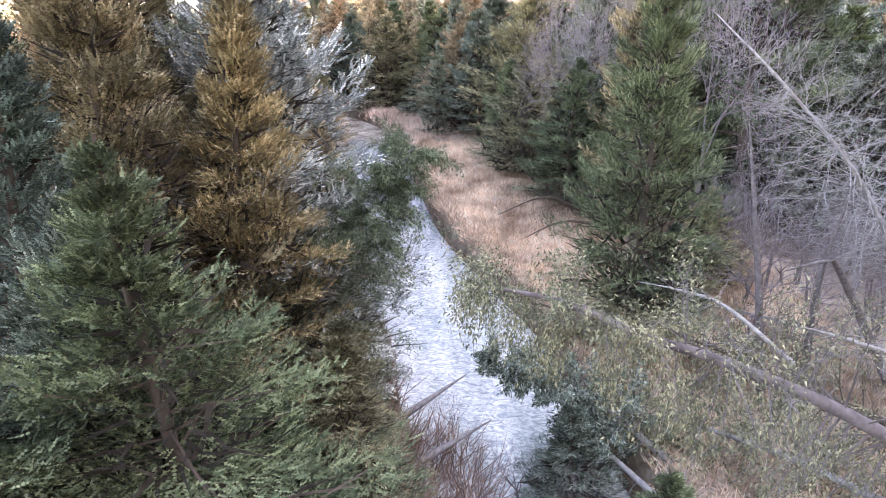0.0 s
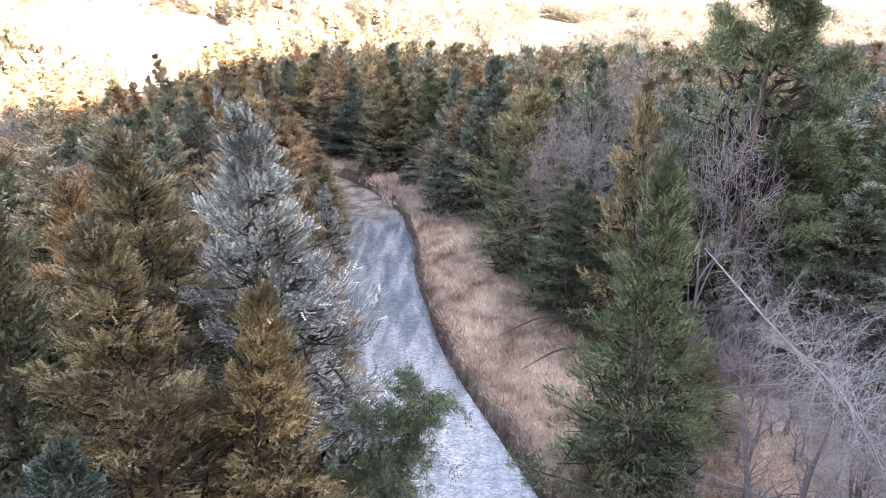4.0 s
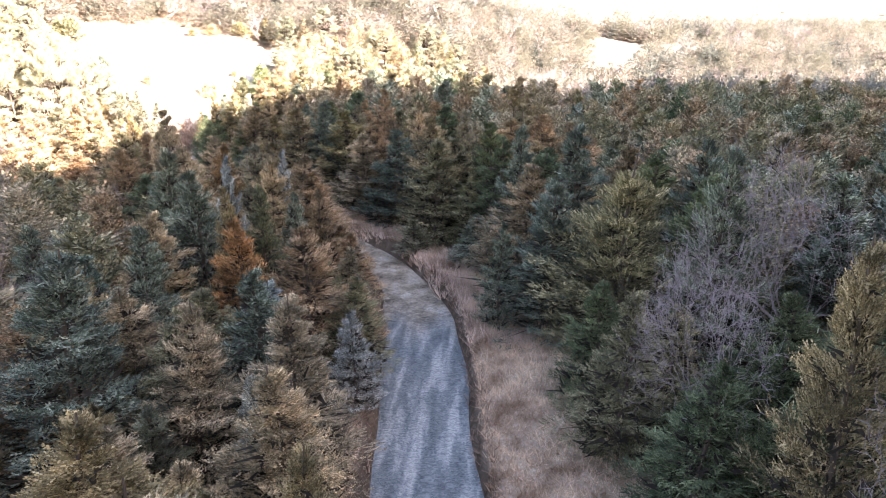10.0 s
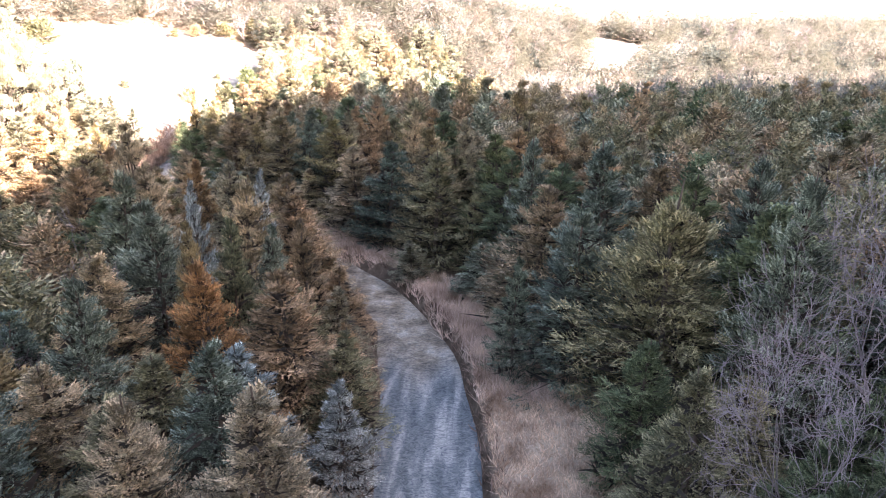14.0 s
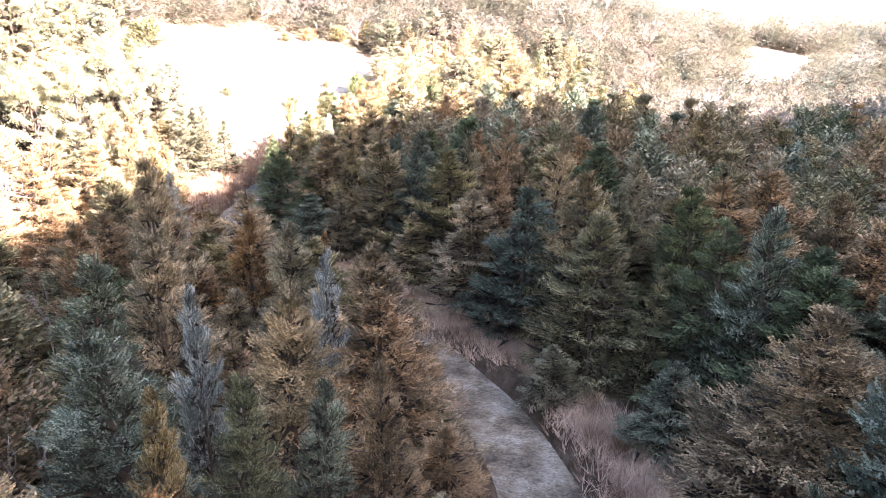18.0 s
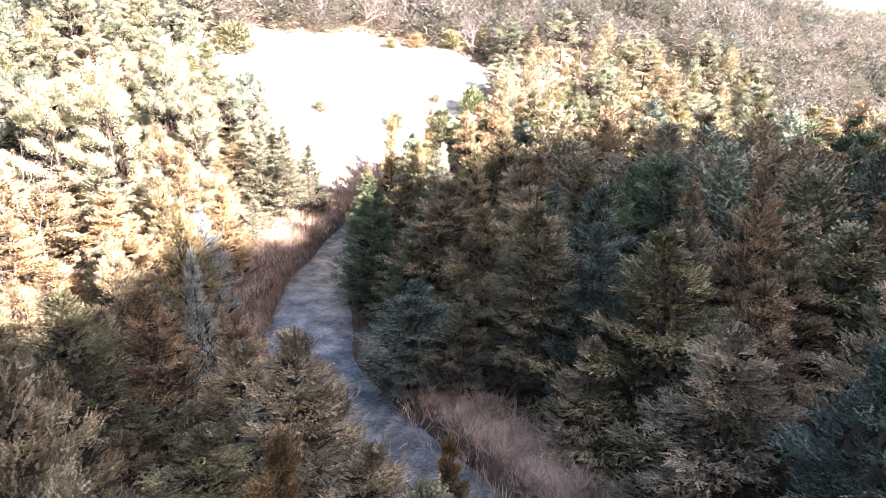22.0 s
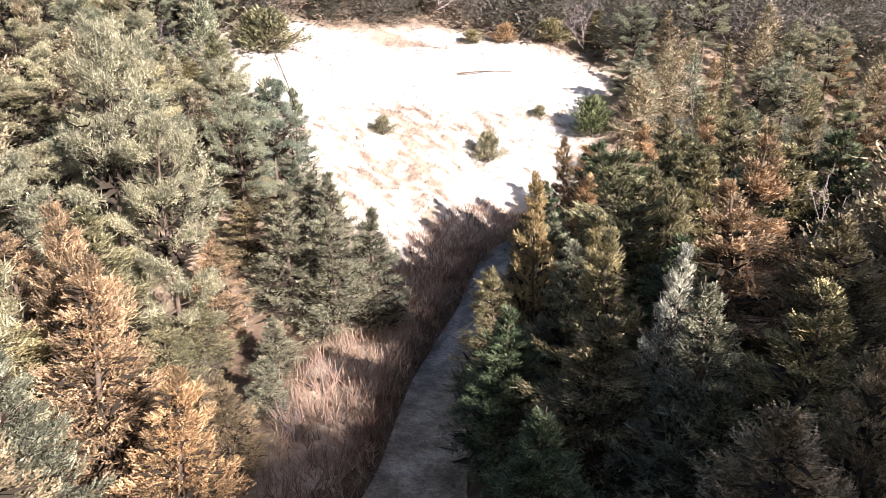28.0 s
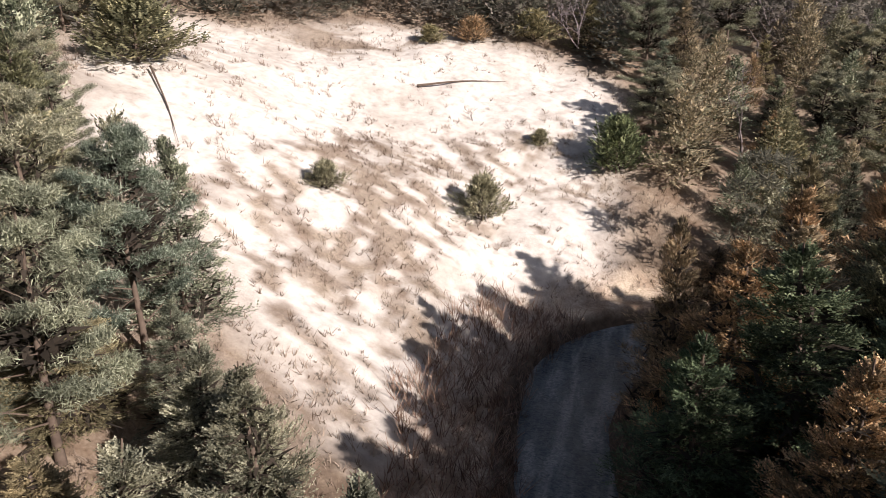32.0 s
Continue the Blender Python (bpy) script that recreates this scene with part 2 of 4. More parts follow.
def link_mesh(name, verts, faces, mat, smooth=False):
    me = bpy.data.meshes.new(name)
    verts, faces = np.asarray(verts, np.float32), np.asarray(faces, np.int32)
    k = faces.shape[1]
    me.vertices.add(len(verts))
    me.vertices.foreach_set("co", verts.ravel())
    me.loops.add(faces.size)
    me.loops.foreach_set("vertex_index", faces.ravel())
    me.polygons.add(len(faces))
    me.polygons.foreach_set("loop_start", np.arange(0, faces.size, k, dtype=np.int32))
    me.polygons.foreach_set("use_smooth", np.full(len(faces), smooth))
    me.update(calc_edges=True)
    me.materials.append(mat)
    return me


def spread(pieces):
    """Axis values from (end, step) pieces."""
    out = [pieces[0][0]]
    for end, gap in pieces[1:]:
        n = max(1, round((end - out[-1]) / gap))
        out += list(np.linspace(out[-1], end, n + 1)[1:])
    return np.array(out)


def ground_material():
    m, nodes, links, shader = material("valley_ground", 0.95, 0.1)
    fine = noise_node(nodes, links, 1.6, 8.0)
    broad = noise_node(nodes, links, 0.16, 4.0)
    grain = noise_node(nodes, links, 9.0, 6.0)
    litter = ramp(nodes, links, fine.outputs[0], [(0.3, (0.055, 0.038, 0.027)), (0.55, (0.13, 0.095, 0.068)), (0.75, (0.24, 0.185, 0.135))]).outputs[0]
    straw = ramp(nodes, links, grain.outputs[0], [(0.3, (0.34, 0.275, 0.205)), (0.7, (0.64, 0.55, 0.44))]).outputs[0]
    soil = ramp(nodes, links, fine.outputs[0], [(0.25, (0.42, 0.37, 0.32)), (0.45, (0.62, 0.58, 0.53)), (0.7, (0.75, 0.72, 0.67))]).outputs[0]
    open_land = nodes.new("ShaderNodeAttribute")
    open_land.attribute_name = "straw"
    chalk = nodes.new("ShaderNodeAttribute")
    chalk.attribute_name = "chalk"
    mottle = noise_node(nodes, links, 0.55, 5.0)
    straw = mixed(nodes, links, 1.0, straw, ramp(nodes, links, mottle.outputs[0], [(0.38, (0.6, 0.51, 0.46)), (0.5, (0.92, 0.86, 0.83)), (0.62, (1.15, 1.12, 1.08))]).outputs[0], "MULTIPLY")
    colour = mixed(nodes, links, open_land.outputs["Fac"], litter, straw)
    patch = nodes.new("ShaderNodeMath")
    patch.operation = "MULTIPLY"
    links.new(ramp(nodes, links, broad.outputs[0], [(0.30, (0.55, 0.55, 0.55)), (0.5, (1, 1, 1))]).outputs[0], patch.inputs[0])
    links.new(chalk.outputs["Fac"], patch.inputs[1])
    colour = mixed(nodes, links, patch.outputs[0], colour, soil)
    links.new(colour, shader.inputs["Base Color"])
    bumped(nodes, links, shader, grain.outputs[0], 0.7, 0.06)
    return m


BLUFF_EDGE = np.array([(-40, 106), (-51, 114), (-58.4, 119.4), (-66.2, 121), (-75.8, 131), (-86, 155), (-96, 180)], float)


def bluff(points):
    """How bare the land is: the pale bluff over the creek's bend and small scars on the hill."""
    f, side = away(points, FOOT)
    f = f * side
    x, y = points[:, 0], points[:, 1]
    across = np.abs((x + 54) * 0.86 + (y - 133) * -0.51)
    along = (x + 54) * 0.51 + (y - 133) * 0.86
    body = step(-1, 3, f) * (1 - step(31, 37, f)) * step(108, 116, y) * (1 - step(152, 158, y + 0.25 * (x + 46))) * (1 - step(-46, -41.5, x + 0.05 * (y - 130)))
    streak = np.column_stack([(x * 0.24 + y * 0.97) / 0.62, (x * 0.97 - y * 0.24) / 2.8])
    bare = step(0.29, 0.52, 0.36 * value_noise(streak, 1.0, 41) + 0.34 * value_noise(points, 0.6, 43) + 0.3 * value_noise(points, 5.0, 44))
    band = step(15, 19, f) * (1 - step(26, 29, f))
    body *= np.clip(0.12 + 0.88 * bare + band, 0, 1)
    edge, hand = away(points, BLUFF_EDGE)
    body *= 1 - 0.8 * step(0, 4, edge * hand)
    scars = 0.8 * step(0.78, 0.86, value_noise(points, 16.0, 23)) * step(8, 20, f)
    return np.clip(body + scars, 0, 1)


def straw_land(points):
    d, side = away(points, CREEK_LINE)
    x, y = points[:, 0], points[:, 1]
    right_bank = (1 - step(6.5, 9.5, d)) * (side < 0) * (y < 62)
    shelf = (1 - step(4.2, 5.6, d)) * (side < 0) * (y >= 62) * (y < 82)
    tangle = 0.8 * (side < 0) * (1 - step(12, 15, d)) * (y < 24)
    left_bank = (1 - step(5, 7, d)) * (side > 0) * (y > 78)
    left_near = 0.6 * (1 - step(3.5, 4.5, d)) * (side > 0) * (y > 28) * (y < 50)
    f, s = away(points, FOOT)
    slope = np.where(y > 160, 0.55, 0.4) * (s > 0) * step(0, 6, f)
    return np.clip(right_bank + tangle + shelf + left_bank + left_near + slope, 0, 1) * step(2.5, 3.0, d)


xs = spread([(-2200, 1), (-600, 400), (-160, 40), (-70, 4), (-64, 1.5), (8, 0.32), (30, 1.6), (180, 6), (600, 40), (2200, 400)])
ys = spread([(-1200, 1), (-240, 120), (-20, 12), (5, 2), (152, 0.36), (170, 1.6), (300, 6), (700, 40), (3500, 400)])
gx, gy = np.meshgrid(xs, ys)
plan = np.column_stack([gx.ravel(), gy.ravel()])
cols, rows_n = len(xs), len(ys)
i0 = (np.arange(rows_n - 1)[:, None] * cols + np.arange(cols - 1)[None]).ravel()
ground_mesh = link_mesh("ground", np.column_stack([plan, height(plan)]), np.column_stack([i0, i0 + 1, i0 + cols + 1, i0 + cols]), ground_material(), True)
for layer, values in (("straw", straw_land(plan)), ("chalk", bluff(plan))):
    ground_mesh.attributes.new(layer, "FLOAT", "POINT").data.foreach_set("value", values.astype(np.float32))
ground = tagged(new("ground", ground_mesh), "valley floor and hillside of leaf litter, straw and pale chalky soil", "ground", kind="structure")


def water_material():
    """Shallow creek: silt bars drawn out along the flow, blue-grey runs and brown shoals; sky reflections and ripple
    glints painted in.
    """
    m, nodes, links, shader = material("creek_water", 0.09, 0.5)
    shader.inputs["IOR"].default_value = 1.33
    shoal = nodes.new("ShaderNodeAttribute")
    shoal.attribute_name = "shoal"
    deep = nodes.new("ShaderNodeAttribute")
    deep.attribute_name = "deep"
    where = nodes.new("ShaderNodeTexCoord")

    def drawn(scale, turn, detail, distortion):
        move = nodes.new("ShaderNodeMapping")
        move.inputs["Rotation"].default_value, move.inputs["Scale"].default_value = (0, 0, turn), scale
        tex = nodes.new("ShaderNodeTexNoise")
        tex.inputs["Scale"].default_value, tex.inputs["Detail"].default_value, tex.inputs["Distortion"].default_value = 1.0, detail, distortion
        links.new(where.outputs["Object"], move.inputs[0])
        links.new(move.outputs[0], tex.inputs["Vector"])
        return tex
    bars = drawn((1.3, 0.22, 1), 0.12, 7.0, 0.3)
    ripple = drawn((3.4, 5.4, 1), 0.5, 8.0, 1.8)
    broad = noise_node(nodes, links, 0.7, 5.0)
    silt = ramp(nodes, links, bars.outputs[0], [(0.36, (0.080, 0.105, 0.118)), (0.50, (0.145, 0.172, 0.182)), (0.62, (0.33, 0.345, 0.335))]).outputs[0]
    sand = ramp(nodes, links, broad.outputs[0], [(0.32, (0.14, 0.115, 0.085)), (0.5, (0.32, 0.27, 0.205)), (0.66, (0.50, 0.45, 0.37))]).outputs[0]
    # Reach past the bend, brightened with the sky's reflection painted in.
    sky_reach = ramp(nodes, links, broad.outputs[0], [(0.36, (0.085, 0.11, 0.135)), (0.5, (0.19, 0.225, 0.25)), (0.64, (0.42, 0.435, 0.43))]).outputs[0]
    # Ripple glints and troughs painted as light and dark streaks in the colour.
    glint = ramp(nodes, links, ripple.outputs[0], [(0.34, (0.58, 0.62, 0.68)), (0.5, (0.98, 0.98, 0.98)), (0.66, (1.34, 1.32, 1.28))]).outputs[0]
    # Near reach: bright sky reflection painted over the silt colour.
    pale = nodes.new("ShaderNodeAttribute")
    pale.attribute_name = "pale"
    silt = mixed(nodes, links, pale.outputs["Fac"], silt, ramp(nodes, links, bars.outputs[0], [(0.34, (0.46, 0.49, 0.465)), (0.5, (0.58, 0.60, 0.57)), (0.62, (0.70, 0.71, 0.67))]).outputs[0])
    silt = mixed(nodes, links, deep.outputs["Fac"], silt, sky_reach)
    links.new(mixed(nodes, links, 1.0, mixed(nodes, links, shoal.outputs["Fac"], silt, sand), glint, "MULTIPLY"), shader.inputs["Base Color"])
    bumped(nodes, links, shader, ripple.outputs[0], 1.0, 0.08)
    return m


def creek_water():
    line = CREEK_LINE
    run = np.gradient(line, axis=0)
    run /= np.hypot(run[:, 0], run[:, 1])[:, None]
    left = np.column_stack([-run[:, 1], run[:, 0]])
    across = np.linspace(-2.9, 2.9, 9)
    verts = np.concatenate([np.column_stack([line + left * a, np.zeros(len(line))]) for a in across])
    n = len(line)
    quads = [(k * n + i + 1, k * n + i, (k + 1) * n + i, (k + 1) * n + i + 1) for k in range(8) for i in range(n - 1)]
    me = link_mesh("water", verts, quads, water_material(), True)
    me.attributes.new("shoal", "FLOAT", "POINT").data.foreach_set("value", (step(49, 54, verts[:, 1] + 1.2 * np.sin(verts[:, 0] * 2.1)) * (1 - step(68, 77, verts[:, 1])) + step(83, 93, verts[:, 1]) * (1 - 0.85 * step(97, 106, verts[:, 1]))).astype(np.float32))
    # pale and deep mark the reaches with sky reflection painted in.
    me.attributes.new("pale", "FLOAT", "POINT").data.foreach_set("value", (1 - 0.85 * step(21, 34, verts[:, 1]) - 0.15 * step(46, 54, verts[:, 1])).astype(np.float32))
    me.attributes.new("deep", "FLOAT", "POINT").data.foreach_set("value", (step(70, 80, verts[:, 1]) * (1 - step(97, 106, verts[:, 1]))).astype(np.float32))
    return me


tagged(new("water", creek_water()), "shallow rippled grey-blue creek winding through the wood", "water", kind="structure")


# ---- plants: shapes ----
def frame_of(dirs):
    """Two directions across each direction."""
    up = np.where(np.abs(dirs[:, 2:3]) > 0.95, [[1.0, 0, 0]], [[0, 0, 1.0]])
    a = np.cross(dirs, up)
    a /= np.linalg.norm(a, axis=1)[:, None]
    return a, np.cross(a, dirs)


def sprays_of(base, dirs, length, width, rng):
    """Slim pointed leaf sprays."""
    dirs = dirs / np.linalg.norm(dirs, axis=1)[:, None]
    a, b = frame_of(dirs)
    c = rng.uniform(-1.0, 1.0, len(base))[:, None]
    a = a * np.cos(c) + b * np.sin(c)
    w = width[:, None]
    verts = np.stack([base + a * w, base + dirs * length[:, None], base - a * w], 1).reshape(-1, 3)
    return verts, np.arange(len(base) * 3).reshape(-1, 3)


def tubes(p, q, r, s, sides=4):
    """Tapered limbs from p (radius r) to q (radius s)."""
    p, q, r, s = np.asarray(p, float), np.asarray(q, float), np.asarray(r, float), np.asarray(s, float)
    dirs = q - p
    dirs = dirs / np.maximum(np.linalg.norm(dirs, axis=1), 1e-6)[:, None]
    a, b = frame_of(dirs)
    rings = []
    for end, rad in ((p, r), (q, s)):
        for k in range(sides):
            c = 2 * math.pi * k / sides
            rings.append(end + (a * math.cos(c) + b * math.sin(c)) * rad[:, None])
    verts = np.stack(rings, 1).reshape(-1, 3)
    base = np.arange(len(p))[:, None] * 2 * sides
    faces = np.concatenate([base + [k, (k + 1) % sides, sides + (k + 1) % sides, sides + k] for k in range(sides)], 1).reshape(-1, 4)
    return verts, faces


def pipe(path, radii, sides=7):
    """One connected tapered stem along a path."""
    run = np.gradient(path, axis=0)
    run /= np.maximum(np.linalg.norm(run, axis=1), 1e-9)[:, None]
    a, b = frame_of(run)
    c = np.arange(sides) * 2 * math.pi / sides
    verts = (path[:, None] + (a[:, None] * np.cos(c)[None, :, None] + b[:, None] * np.sin(c)[None, :, None]) * radii[:, None, None]).reshape(-1, 3)
    faces = [(i * sides + k, i * sides + (k + 1) % sides, (i + 1) * sides + (k + 1) % sides, (i + 1) * sides + k) for i in range(len(path) - 1) for k in range(sides)]
    return verts, np.array(faces)


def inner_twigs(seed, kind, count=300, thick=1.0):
    """The tangle of dead brown twigs inside a crown, near black to deepen its inner shade."""
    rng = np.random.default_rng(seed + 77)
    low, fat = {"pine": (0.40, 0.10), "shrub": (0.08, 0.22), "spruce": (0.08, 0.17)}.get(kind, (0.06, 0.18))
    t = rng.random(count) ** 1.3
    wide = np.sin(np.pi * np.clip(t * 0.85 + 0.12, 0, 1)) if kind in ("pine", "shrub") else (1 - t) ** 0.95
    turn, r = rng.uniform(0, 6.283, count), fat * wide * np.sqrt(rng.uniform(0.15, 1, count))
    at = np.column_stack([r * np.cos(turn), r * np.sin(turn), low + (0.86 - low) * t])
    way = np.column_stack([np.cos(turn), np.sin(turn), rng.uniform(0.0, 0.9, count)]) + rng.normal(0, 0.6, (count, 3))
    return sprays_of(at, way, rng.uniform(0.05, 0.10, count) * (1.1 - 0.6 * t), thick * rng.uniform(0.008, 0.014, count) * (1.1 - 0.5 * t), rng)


def plumes(base, way, face, length, width, segs, rng):
    """Feathery sprays of scale leaves: an upturned axis with pointed leaflets to both sides, one island each."""
    n = len(base)
    way = way / np.linalg.norm(way, axis=1)[:, None]
    side = np.cross(way, face)
    side /= np.maximum(np.linalg.norm(side, axis=1), 1e-6)[:, None]
    face = np.cross(side, way)
    k = np.linspace(0, 1, segs + 1)
    axis = base[:, None] + way[:, None] * (length[:, None] * k)[..., None] + face[:, None] * (0.16 * length[:, None] * k ** 2)[..., None]
    form = (0.6 + 0.8 * k[:-1]) * (1.06 - k[:-1]) ** 0.8
    tips = []
    for sign in (-1, 1):
        w = width[:, None] * form * rng.uniform(0.65, 1.3, (n, segs))
        tips.append(axis[:, :-1] + way[:, None] * (w * 1.0)[..., None] + side[:, None] * (sign * w)[..., None] + face[:, None] * (w * rng.uniform(-0.25, 0.5, (n, segs)))[..., None])
    verts = np.concatenate([axis] + tips, 1)
    per = 3 * segs + 1
    j = np.arange(segs)
    tris = np.concatenate([np.column_stack([j, j + 1, segs + 1 + j]), np.column_stack([j + 1, j, 2 * segs + 1 + j])])
    faces = (np.arange(n)[:, None, None] * per + tris[None]).reshape(-1, 3)
    return verts.reshape(-1, 3), faces


def conifer(seed, kind, boughs, per_bough, segs, size):
    """A conifer 1 high and about 0.25 in radius: trunk, limbs and crown as vertex and face arrays."""
    rng = np.random.default_rng(seed)
    n, b = boughs, per_bough
    q = (np.arange(n) + rng.random(n)) / n
    u = 1 - (1 - q) ** (0.72 if kind in ("cedar", "spruce") else 0.85 if kind == "dome" else 1.0)
    turn = np.arange(n) * 2.39996 + rng.normal(0, 0.35, n)
    lobe = 1 + rng.normal(0, 0.15, n)
    for _ in range(7):
        gap = np.abs((turn - rng.uniform(0, 6.283) + math.pi) % (2 * math.pi) - math.pi)
        lobe += rng.uniform(-0.34, 0.30) * np.exp(-(gap / 0.75) ** 2 - ((u - rng.uniform(0.0, 0.85)) / 0.16) ** 2)
    if kind == "cedar":
        reach = 0.265 * (1 - u ** 1.1) ** 0.95 * np.minimum(1, 0.74 + u * 1.5) * lobe + 0.006
        rise = 0.0 + 0.62 * u ** 1.5 + rng.normal(0, 0.2, n)
        foot = 0.03 + 0.92 * u
    elif kind == "spruce":
        u = np.clip((np.floor(u * 15) + 0.5 + rng.normal(0, 0.32, n)) / 15, 0, 0.99)
        reach = 0.27 * (1 - u) ** 0.95 * lobe + 0.010
        rise = -0.08 + 0.75 * u ** 2 + rng.normal(0, 0.08, n)
        foot = 0.05 + 0.93 * u
    elif kind == "pine":
        u = 0.04 + 0.96 * u
        reach = 0.22 * np.sqrt(np.clip(1 - ((u - 0.40) / 0.62) ** 2, 0.05, 1)) * lobe
        rise = 0.20 + 0.6 * u + rng.normal(0, 0.25, n)
        foot = 0.10 + 0.83 * u
    elif kind == "dome":
        reach = 0.27 * (1 - u ** 1.8) ** 0.72 * np.minimum(1, 0.8 + u) * lobe + 0.01
        rise = 0.02 + 0.95 * u ** 1.7 + rng.normal(0, 0.18, n)
        foot = 0.03 + 0.80 * u
    else:
        reach = 0.36 * (1 - u) ** 0.45 * lobe + 0.03
        rise = 0.45 + 0.8 * u + rng.normal(0, 0.2, n)
        foot = 0.02 + 0.72 * u
    if kind == "cedar":
        leader = rng.random(n) < 0.13
        rise, reach = rise + 0.40 * leader, reach * (1 + 0.20 * leader)
    reach = np.maximum(reach, 0.012)
    sway = np.column_stack([0.02 * np.sin(foot * 5 + seed), 0.02 * np.cos(foot * 4 + seed * 2)]) * foot[:, None]
    start = np.column_stack([sway, foot])
    out = np.column_stack([np.cos(turn) * np.cos(rise), np.sin(turn) * np.cos(rise), np.sin(rise)])
    side = np.column_stack([-np.sin(turn), np.cos(turn), np.zeros(n)])
    up = np.array([0, 0, 1.0])
    # sprays leave each bough to both sides, most of them on its outer part
    s = 0.16 + 0.84 * ((np.arange(b) + rng.random((n, b))) / b) ** 0.75
    if kind == "pine":
        s = 0.42 + 0.58 * s
    s[:, -1] = 0.98
    hand = np.where(np.arange(b) % 2, 1.0, -1.0)
    fan = hand * rng.uniform(0.0, 1.0, (n, b)) ** 0.7 * (1.35 - 1.2 * s) * np.minimum(1, s * 2.2)
    fan[:, -1] = 0
    sag = (-0.34 * s * (1 - s) * 2 if kind == "spruce" else 0.14 * s * s) * reach[:, None]
    knot = start[:, None] + out[:, None] * (reach[:, None] * s)[..., None] + up * sag[..., None] + side[:, None] * (fan * 0.46 * reach[:, None])[..., None]
    lift = rng.normal(0.14 if kind in ("cedar", "dome") else 0.28 if kind == "shrub" else 0.06, 0.26, (n, b)) + 0.30 * u[:, None]
    way = out[:, None] * 0.75 + side[:, None] * (0.55 * hand * (1 - s ** 4) + 0.4 * fan)[..., None] + rng.normal(0, 0.34, (n, b, 3)) + up * lift[..., None]
    way /= np.linalg.norm(way, axis=2)[..., None]
    if kind == "pine":
        m = segs
        at = knot[:, :, None] + rng.normal(0, 0.011, (n, b, m, 3))
        aim = rng.normal(0, 1, (n, b, m, 3)) + way[:, :, None] * 0.6 + up * 0.4
        length = size * rng.uniform(0.7, 1.3, (n, b, m))
        crown = sprays_of(at.reshape(-1, 3), aim.reshape(-1, 3), length.ravel(), length.ravel() * 0.062, rng)
    else:
        face = up + out[:, None] * 0.25 + rng.normal(0, 0.34 if kind != "spruce" else 0.22, (n, b, 3))
        long = np.minimum(size * rng.uniform(0.75, 1.35, (n, b)) * (1.2 - 0.3 * s), 0.75 * reach[:, None] + 0.022)
        knot = knot + rng.normal(0, 0.4 * size, (n, b, 3)) + up * (-0.10 * np.abs(fan) * reach[:, None])[..., None]
        crown = plumes(knot.reshape(-1, 3), way.reshape(-1, 3), face.reshape(-1, 3), long.ravel(), 0.23 * long.ravel(), segs, rng)
    levels = np.linspace(0, 0.97, 7)
    path = np.column_stack([0.02 * np.sin(levels * 5 + seed) * levels, 0.02 * np.cos(levels * 4 + seed * 2) * levels, levels])
    path[0, 2] = -0.03
    rad = 0.0115 * (1 - levels) ** 0.8 + 0.0012
    rad[0] *= 1.25
    trunk = pipe(path, rad, 7)
    limbs = tubes(start, start + out * reach[:, None] * 0.8, 0.0042 * (1.1 - u), np.full(n, 0.0010), 3)
    return trunk, limbs, crown


def bare_tree(seed, forks, spread_angle, twiggy, upright=0.35):
    """A leafless tree 1 high: trunk with main limbs, and the fine twigs."""
    rng = np.random.default_rng(seed)
    stem, limbs, twigs = [], [], []

    def grow(p, d, length, rad, depth):
        bits = 3 if depth < 2 else 2
        for _ in range(bits):
            q = p + d * length / bits
            (stem if depth == 0 else limbs if depth < 3 else twigs).append((p, q, rad, rad * 0.82))
            p, rad = q, rad * 0.82
            d = d + rng.normal(0, 0.13, 3) + np.array([0, 0, 0.05 * upright])
            d /= np.linalg.norm(d)
        if depth >= twiggy:
            return
        count = forks[min(depth, len(forks) - 1)]
        for k in range(count):
            c = 2 * math.pi * (k + rng.random() * 0.8) / count
            a, b = frame_of(d[None])
            way = d * math.cos(spread_angle) + (a[0] * math.cos(c) + b[0] * math.sin(c)) * math.sin(spread_angle) * rng.uniform(0.6, 1.25) + np.array([0, 0, upright * 0.3])
            way /= np.linalg.norm(way)
            grow(p - d * length * rng.uniform(0, 0.45) * (k > 0), way, length * rng.uniform(0.62, 0.82), max(rad * 0.68, 0.0007), depth + 1)
    grow(np.array([0, 0, -0.02]), np.array([0.0, 0, 1]), 0.24, 0.0115, 0)
    out = [pipe(np.array([stem[0][0]] + [b[1] for b in stem]), np.array([stem[0][2] * 1.2] + [b[3] for b in stem]), 8)]
    for segs, sides in ((limbs, 6), (twigs, 3)):
        p, q, r, s = zip(*segs)
        out.append(tubes(np.array(p), np.array(q), np.array(r), np.array(s), sides))
    top = out[2][0][:, 2].max()
    return [(v / top, f) for v, f in out]


MESHES = {}


